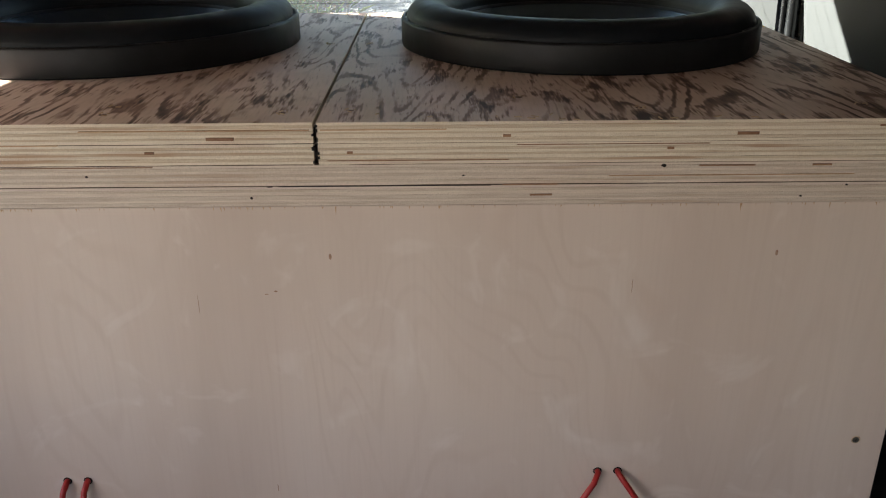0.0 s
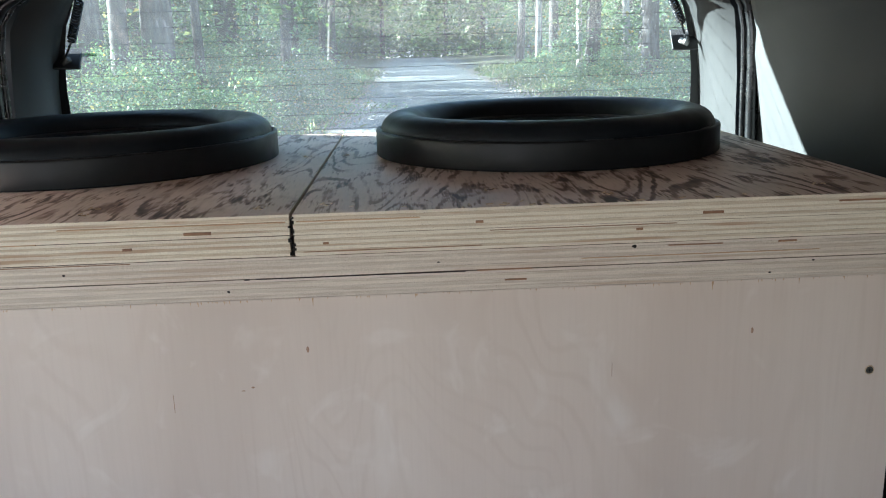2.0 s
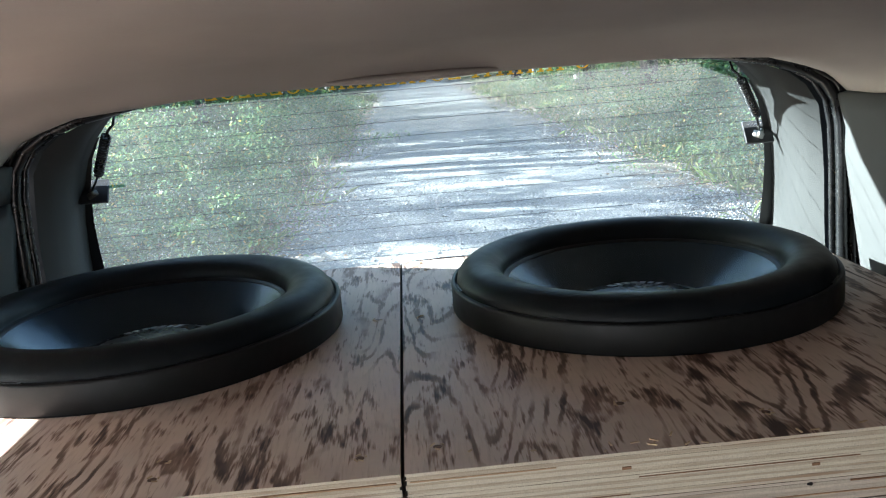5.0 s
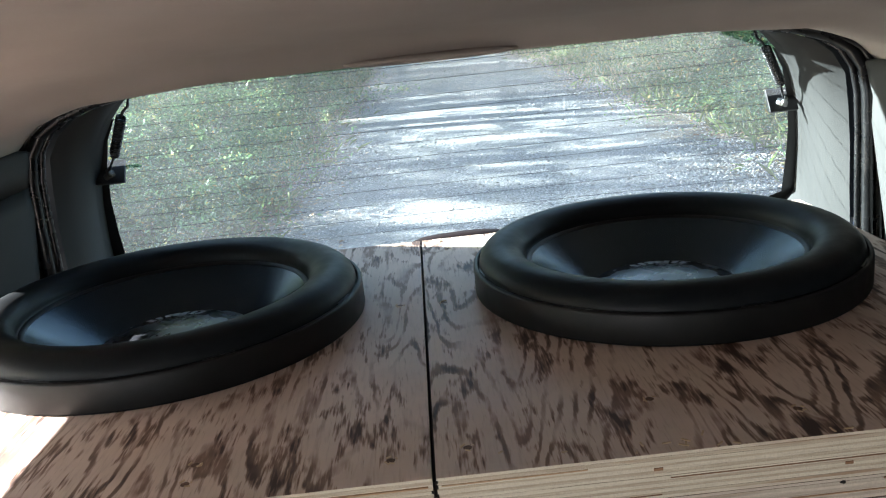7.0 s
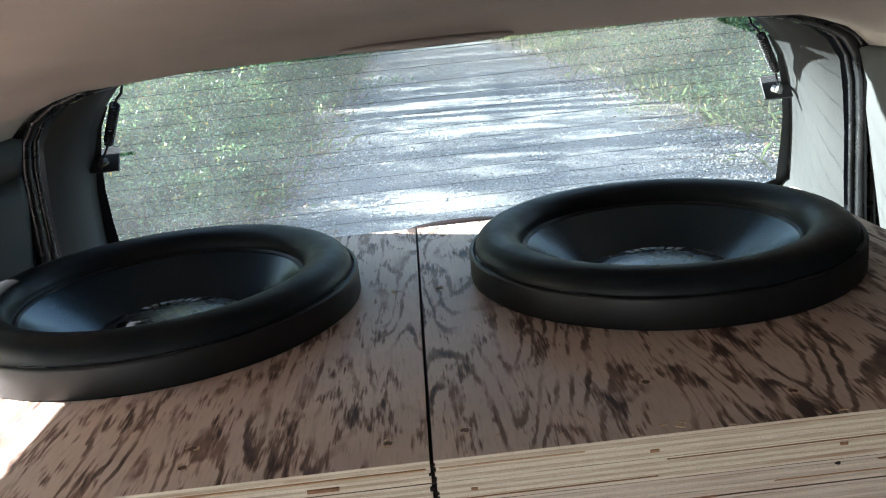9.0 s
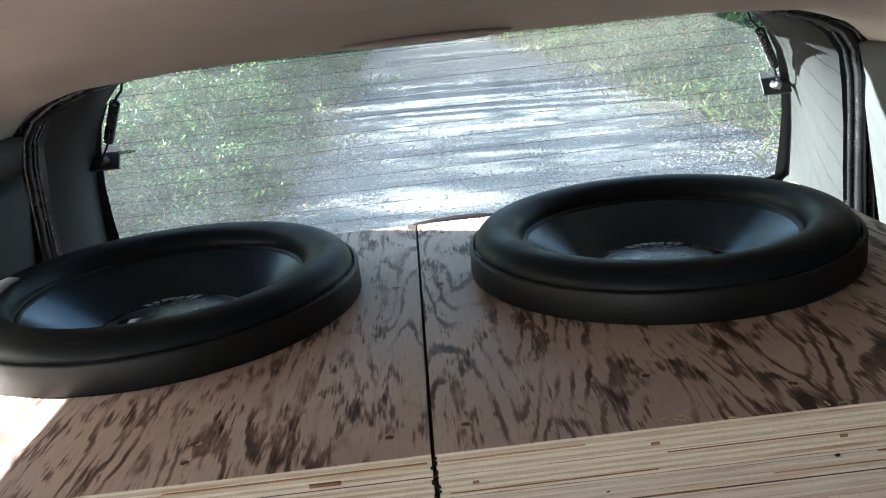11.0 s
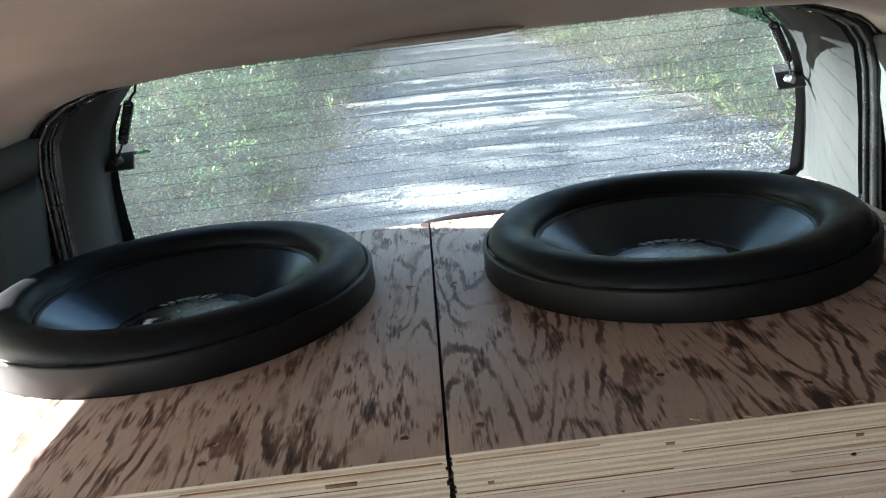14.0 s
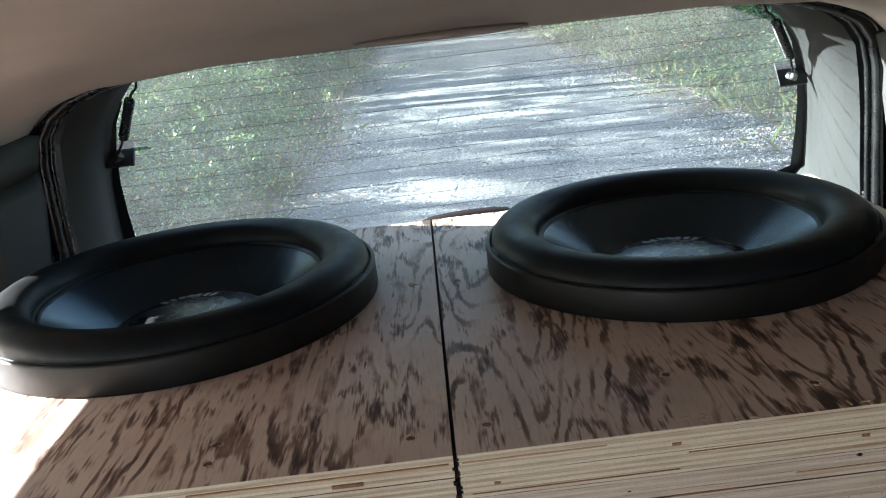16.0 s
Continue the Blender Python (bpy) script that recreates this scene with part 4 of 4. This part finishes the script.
def cloud(g, n, centre, size, lumps):
    """Leaf places gathered into uneven lumps."""
    c = np.asarray(centre) + g.normal(0, 1, (lumps, 3)) * np.asarray(size) * 0.5
    r = g.uniform(0.35, 1.0, lumps)
    k = g.integers(0, lumps, n)
    return c[k] + g.normal(0, 1, (n, 3)) * np.asarray(size) * 0.22 * r[k][:, None]


def shrub(x, y, w, h, n, seed, leaf=0.055):
    g = np.random.default_rng(seed)
    z = ground_z(x, y)
    t = thing("shrub", "leafy green shrub on the road verge", "shrub", (x, y, z), "verge shrubs")
    bm = bmesh.new()
    for k in range(6):
        a, l = g.uniform(0, 6.28), g.uniform(0.6, 1.0)
        tip = Vector((math.cos(a) * w * 0.4 * l, math.sin(a) * w * 0.4 * l, h * l))
        tube([(0, 0, -0.05), tip * 0.45 + Vector((0, 0, h * 0.1)), tip], [0.009, 0.006, 0.002], 5, bm)
    part("stems", bm, TWIG, t)
    p = cloud(g, n, (0, 0, h * 0.55), (w, w, h * 0.75), 14)
    p[:, 2] = np.abs(p[:, 2] - 0.02) + 0.02
    leaves("foliage", p, LEAF, t, leaf, 0.55, seed)
    return t


def tree(x, y, r, h, seed, bark, crown_from, crown_w, n, leaf=0.16):
    g = np.random.default_rng(seed)
    z = ground_z(x, y) - 0.1
    dark = bark is BARK
    t = thing("tree", "dark-barked forest tree beside the road" if dark else "slim pale birch tree beside the road", "tree", (x, y, z), "trees along the road")
    lean = g.normal(0, 0.025, 2)
    pts = [(lean[0] * h * s + 0.12 * math.sin(3 * s + seed), lean[1] * h * s, h * s) for s in (0, 0.04, 0.1, 0.2, 0.35, 0.5, 0.7, 0.9, 1)]
    x0 = pts[0][0]
    pts = [(a - x0, b, c) for a, b, c in pts]
    rs = [r * k for k in (1.5, 1.12, 1, 0.94, 0.85, 0.72, 0.5, 0.2, 0.04)]
    part("trunk", tube(pts, rs, 12), bark, t, smooth=True)
    bm = bmesh.new()
    for k in range(9):
        s = g.uniform(crown_from / h, 0.92)
        a = g.uniform(0, 6.28)
        b0 = Vector((lean[0] * h * s, lean[1] * h * s, h * s))
        l = crown_w * g.uniform(0.4, 0.8) * (1.1 - s)
        tube([b0, b0 + Vector((math.cos(a) * l * 0.5, math.sin(a) * l * 0.5, l * 0.2)), b0 + Vector((math.cos(a) * l, math.sin(a) * l, l * 0.45))], [r * 0.3, r * 0.18, 0.01], 5, bm)
    part("limbs", bm, bark, t)
    mid = (crown_from + h) / 2
    p = cloud(g, n, (lean[0] * mid, lean[1] * mid, mid), (crown_w, crown_w, (h - crown_from) * 0.55), 22)
    p = p[(p[:, 2] > crown_from * 0.7) & ~in_beam(p + np.array([x, y, z]))]
    leaves("crown", p, CROWN, t, leaf, 0.6, seed)
    return t


rr = random.Random(21)


def from_line(p, at):
    """How far places lie off the line from a point towards the sun, and how far along it."""
    q = p - np.array(at)
    d = -np.array(SUN_WAY)
    along = q @ d
    return np.linalg.norm(q - along[:, None] * d, axis=1), along


# open lanes along which the sun reaches the vehicle, the road behind it and spots on the verges
LANES = (((0.0, 0.55, 1.35), 1.5), ((-0.3, 6.1, 0.0), 0.45), ((0.9, 9.4, 0.0), 0.25), ((-4.2, 13.5, 0.6), 0.8), ((-2.5, 6.6, 0.2), 0.35), ((-3.3, 9.8, 0.4), 0.4), ((-6.5, 20.0, 1.2), 1.2), ((-5.0, 30.0, 2.0), 1.6), ((7.0, 30.0, 1.5), 1.6), ((4.3, 21.0, 0.2), 0.9), ((0.4, 15.0, 0.0), 0.35))


def in_beam(p):
    """Leaves standing in an open lane."""
    clear = np.zeros(len(p), bool)
    for at, r in LANES:
        off, along = from_line(p, at)
        clear |= (off < r) & (along > 0)
    return clear


# trees beside the road
for i, (x, y, r) in enumerate(((-5.0, 12.6, 0.17), (-4.85, 13.4, 0.2), (-4.2, 14.6, 0.28), (-3.65, 15.4, 0.09), (-5.8, 18.5, 0.2), (-3.0, 22.0, 0.12), (-3.6, 26.0, 0.16), (-6.2, 24.0, 0.22), (-2.7, 31.0, 0.14), (-4.4, 35.0, 0.2), (-8.5, 17.0, 0.25), (-9.5, 28.0, 0.25), (-7.5, 10.5, 0.18))):
    tree(x, y, r, rr.uniform(9, 13), 100 + i, BARK, rr.uniform(2.6, 3.4), rr.uniform(3.0, 4.2), 1900)
for i, (x, y, r) in enumerate(((7.3, 27.5, 0.13), (8.2, 28.0, 0.15), (6.2, 30.0, 0.10), (9.0, 24.5, 0.12), (5.3, 34.0, 0.11))):
    tree(x, y, r, rr.uniform(9, 12), 140 + i, PALE, rr.uniform(4, 5), 3.0, 1800)
for i in range(26):
    y = rr.uniform(14, 60)
    x = 5.5 + 0.06 * y + abs(rr.gauss(0, 5))
    tree(x, y, rr.uniform(0.08, 0.2), rr.uniform(8, 13), 160 + i, BARK, rr.uniform(3, 4.5), rr.uniform(2.5, 3.8), 1300)
for i in range(22):
    y = rr.uniform(30, 70)
    x = -4.0 - abs(rr.gauss(0, 6)) - 0.02 * y
    tree(x, y, rr.uniform(0.1, 0.22), rr.uniform(9, 13), 200 + i, BARK, rr.uniform(2.6, 4), rr.uniform(2.8, 4.2), 1500)
# the wood to the side, mostly unseen, added so its shade crosses the road
for i in range(30):
    x = rr.uniform(-24, -6.5)
    y = rr.uniform(3.0, 30) - 0.25 * x
    tree(x, y, rr.uniform(0.1, 0.22), rr.uniform(9, 14), 240 + i, BARK, rr.uniform(2.2, 3.5), rr.uniform(3.2, 4.8), 1800, 0.175)

# more of the side wood, added for its shade on the far road
for i in range(16):
    x = rr.uniform(-24, -6.5)
    y = rr.uniform(32, 60) - 0.25 * x
    tree(x, y, rr.uniform(0.1, 0.22), rr.uniform(9, 14), 900 + i, BARK, rr.uniform(2.2, 3.5), rr.uniform(3.2, 4.8), 1500, 0.2)

# trees at the wood's edge, unseen crowns added over the road to cut skylight
for i in range(16):
    y = 5 + 3.1 * i + rr.uniform(-0.8, 0.8)
    x = rr.choice((-5.2, 6.4)) + rr.uniform(-0.5, 0.5)
    t = tree(x, y if x > 0 else y + 9, rr.uniform(0.14, 0.22), rr.uniform(10, 13), 270 + i, BARK, 6.0, 7.0, 1300, 0.2)

# shrubs along both verges
for i in range(84):
    y = 4.6 + 26 * rr.random() ** 1.5
    e = abs(rr.gauss(0, 1.5))
    x = -1.95 - e - 0.005 * y
    shrub(x, y, rr.uniform(0.7, 1.2), rr.uniform(0.25, 0.55) + 0.28 * min(e, 4), 2300, 300 + i, 0.036 + 0.0013 * y)
for i in range(40):
    y = 9 + 28 * rr.random()
    x = 4.0 + abs(rr.gauss(0, 2.2)) + 0.03 * y
    shrub(x, y, rr.uniform(0.7, 1.3), rr.uniform(0.3, 0.8), 1800, 400 + i, 0.036 + 0.0013 * y)
# taller understorey that closes the wood
for i in range(170):
    y = rr.uniform(16, 68)
    s = rr.choice((-1, -1, 1))
    x = (-4.6 - 0.03 * y if s < 0 else 5.6 + 0.04 * y) + s * abs(rr.gauss(0, 6))
    shrub(x, y, rr.uniform(1.6, 2.6), rr.uniform(1.6, 3.4), 1000, 500 + i, 0.13 + 0.0016 * y)

# herbs, grass and litter that nobody could count
g = np.random.default_rng(8)


def verge(n, side, width, y0, y1, power=1.5):
    y = y0 + (y1 - y0) * g.random(n) ** power
    e = np.abs(g.normal(0, width, n))
    e = e - 0.75 * g.random(n) ** 3
    x = np.where(g.random(n) < side, -1.3 - e, 3.15 + e)
    keep = np.array([noise.noise((a * 0.8, b * 0.8, 3)) + 0.5 * noise.noise((a * 2.4, b * 2.4, 9)) for a, b in zip(x, y)]) > g.uniform(-0.55, 0.35, n) - 0.1
    keep &= g.random(n) < np.clip((e + 0.4) / 1.2, 0.10, 1)
    x, y = x[keep], y[keep]
    z = np.array([max(ground_z(a, b), 0.0) for a, b in zip(x, y)])
    return np.stack([x, y, z], 1)


p = verge(130000, 0.68, 2.0, 4.2, 34)
p[:, 2] += np.abs(g.normal(0, 0.2, len(p))) * np.minimum(1, np.minimum(np.abs(p[:, 0] + 1.35), np.abs(p[:, 0] - 3.0)) * 1.6) + 0.01
tagged(leaves("herbs", p, LEAF, None, 0.062, 0.5, 5, 0.45), "low green leafy plants over the verges", "herbs", kind="stuff")
p = verge(34000, 0.62, 0.8, 3.0, 30)
p[:, 0] += np.where(p[:, 0] < 0, 1, -1) * 0.5 * g.random(len(p)) ** 2
p[:, 2] = np.maximum(p[:, 2], np.where((p[:, 0] > -1.6) & (p[:, 0] < 3.3), 0.04, -1)) + 0.012
tagged(leaves("leaf_litter", p, LITTER, None, 0.045, 0.6, 6, 0.15), "dry brown and pale fallen leaves on the verges", "leaf litter", kind="stuff")
p = verge(80000, 0.42, 1.6, 4.6, 40)
tagged(leaves("grass", p, GRASS, None, 0.22, 0.05, 7, 1.0), "tufts of thin green and straw-coloured grass", "grass", kind="stuff")

n = 2600
p = np.stack([g.uniform(-1.3, 3.1, n), 3.2 + 24 * g.random(n) ** 1.6, np.full(n, 0.05)], 1)
tagged(leaves("road_grit", p, STONE, None, 0.035, 0.9, 12, 0.1), "scattered pale grit and leaf scraps on the road", "grit", kind="stuff")



def pebbles(n, seed):
    """Loose gravel: small flattened eight-sided stones, gathered in drifts and towards the edges."""
    q = np.random.default_rng(seed)
    y = 2.6 + 20 * q.random(n) ** 1.7
    u = q.random(n)
    u = np.where(q.random(n) < 0.45, u, 0.5 + 0.5 * np.sign(u - 0.5) * (1 - np.abs(q.normal(0, 0.22, n))))
    x = -1.45 + 4.7 * np.clip(u, 0, 1)
    keep = np.array([noise.noise((a * 0.9, b * 0.9, 5)) for a, b in zip(x, y)]) > q.uniform(-0.7, 0.45, n)
    x, y = x[keep], y[keep]
    m = len(x)
    z = 0.010 + 0.035 * np.clip(1 - ((x - 0.92) / 2.14) ** 2, 0, 1)
    r = 0.008 + 0.015 * q.random(m) ** 2
    a = q.uniform(0, 6.28, m)
    star = np.array([(1, 0, 0), (0, 1, 0), (-1, 0, 0), (0, -1, 0), (0, 0, 0.7), (0, 0, -0.5)])[None] * q.uniform(0.65, 1.3, (m, 6, 1)) * r[:, None, None]
    c, d = np.cos(a)[:, None], np.sin(a)[:, None]
    v = np.stack([star[:, :, 0] * c - star[:, :, 1] * d, star[:, :, 0] * d + star[:, :, 1] * c, star[:, :, 2]], 2) + np.stack([x, y, z], 1)[:, None]
    f = np.array([(0, 1, 4), (1, 2, 4), (2, 3, 4), (3, 0, 4), (1, 0, 5), (2, 1, 5), (3, 2, 5), (0, 3, 5)])
    tri = (f[None] + 6 * np.arange(m)[:, None, None]).reshape(-1)
    me = bpy.data.meshes.new("gravel")
    me.vertices.add(6 * m)
    me.vertices.foreach_set("co", v.ravel())
    me.loops.add(len(tri))
    me.loops.foreach_set("vertex_index", tri)
    me.polygons.add(len(tri) // 3)
    me.polygons.foreach_set("loop_start", np.arange(0, len(tri), 3))
    me.update(calc_edges=True)
    k = Mat("gravel_stone", (0.2, 0.2, 0.2), 0.8, 0, 0.3)
    k.color(k.ramp(k.island(), [(0.0, (0.06, 0.06, 0.06)), (0.5, (0.17, 0.165, 0.155)), (1.0, (0.42, 0.40, 0.37))]))
    me.materials.append(k.m)
    return tagged(new("gravel", me), "loose grey and pale gravel over the road", "gravel", kind="stuff")


pebbles(60000, 31)

# far wood closing the view
for i in range(68):
    x = -40 + 84 * (i % 34) / 33
    y = (64 if abs(x - 0.9) > 1.5 else 128) + rr.uniform(-6, 8) + 26 * (i // 34)
    gg = np.random.default_rng(600 + i)
    t = thing("far_tree", "distant leafy tree at the end of the road", "tree", (x, y, 0.0), "far trees")
    part("trunk", tube([(0, 0, -0.1), (0.1, 0, 4), (0.2, 0, 9)], [0.22, 0.16, 0.05], 8), BARK, t, smooth=True)
    q = cloud(gg, 3000, (0, 0, 4.5), (4.6, 3.0, 7.0), 34)
    q[:, 2] = np.abs(q[:, 2])
    leaves("crown", q, CROWN, t, 0.46, 0.6, 600 + i)
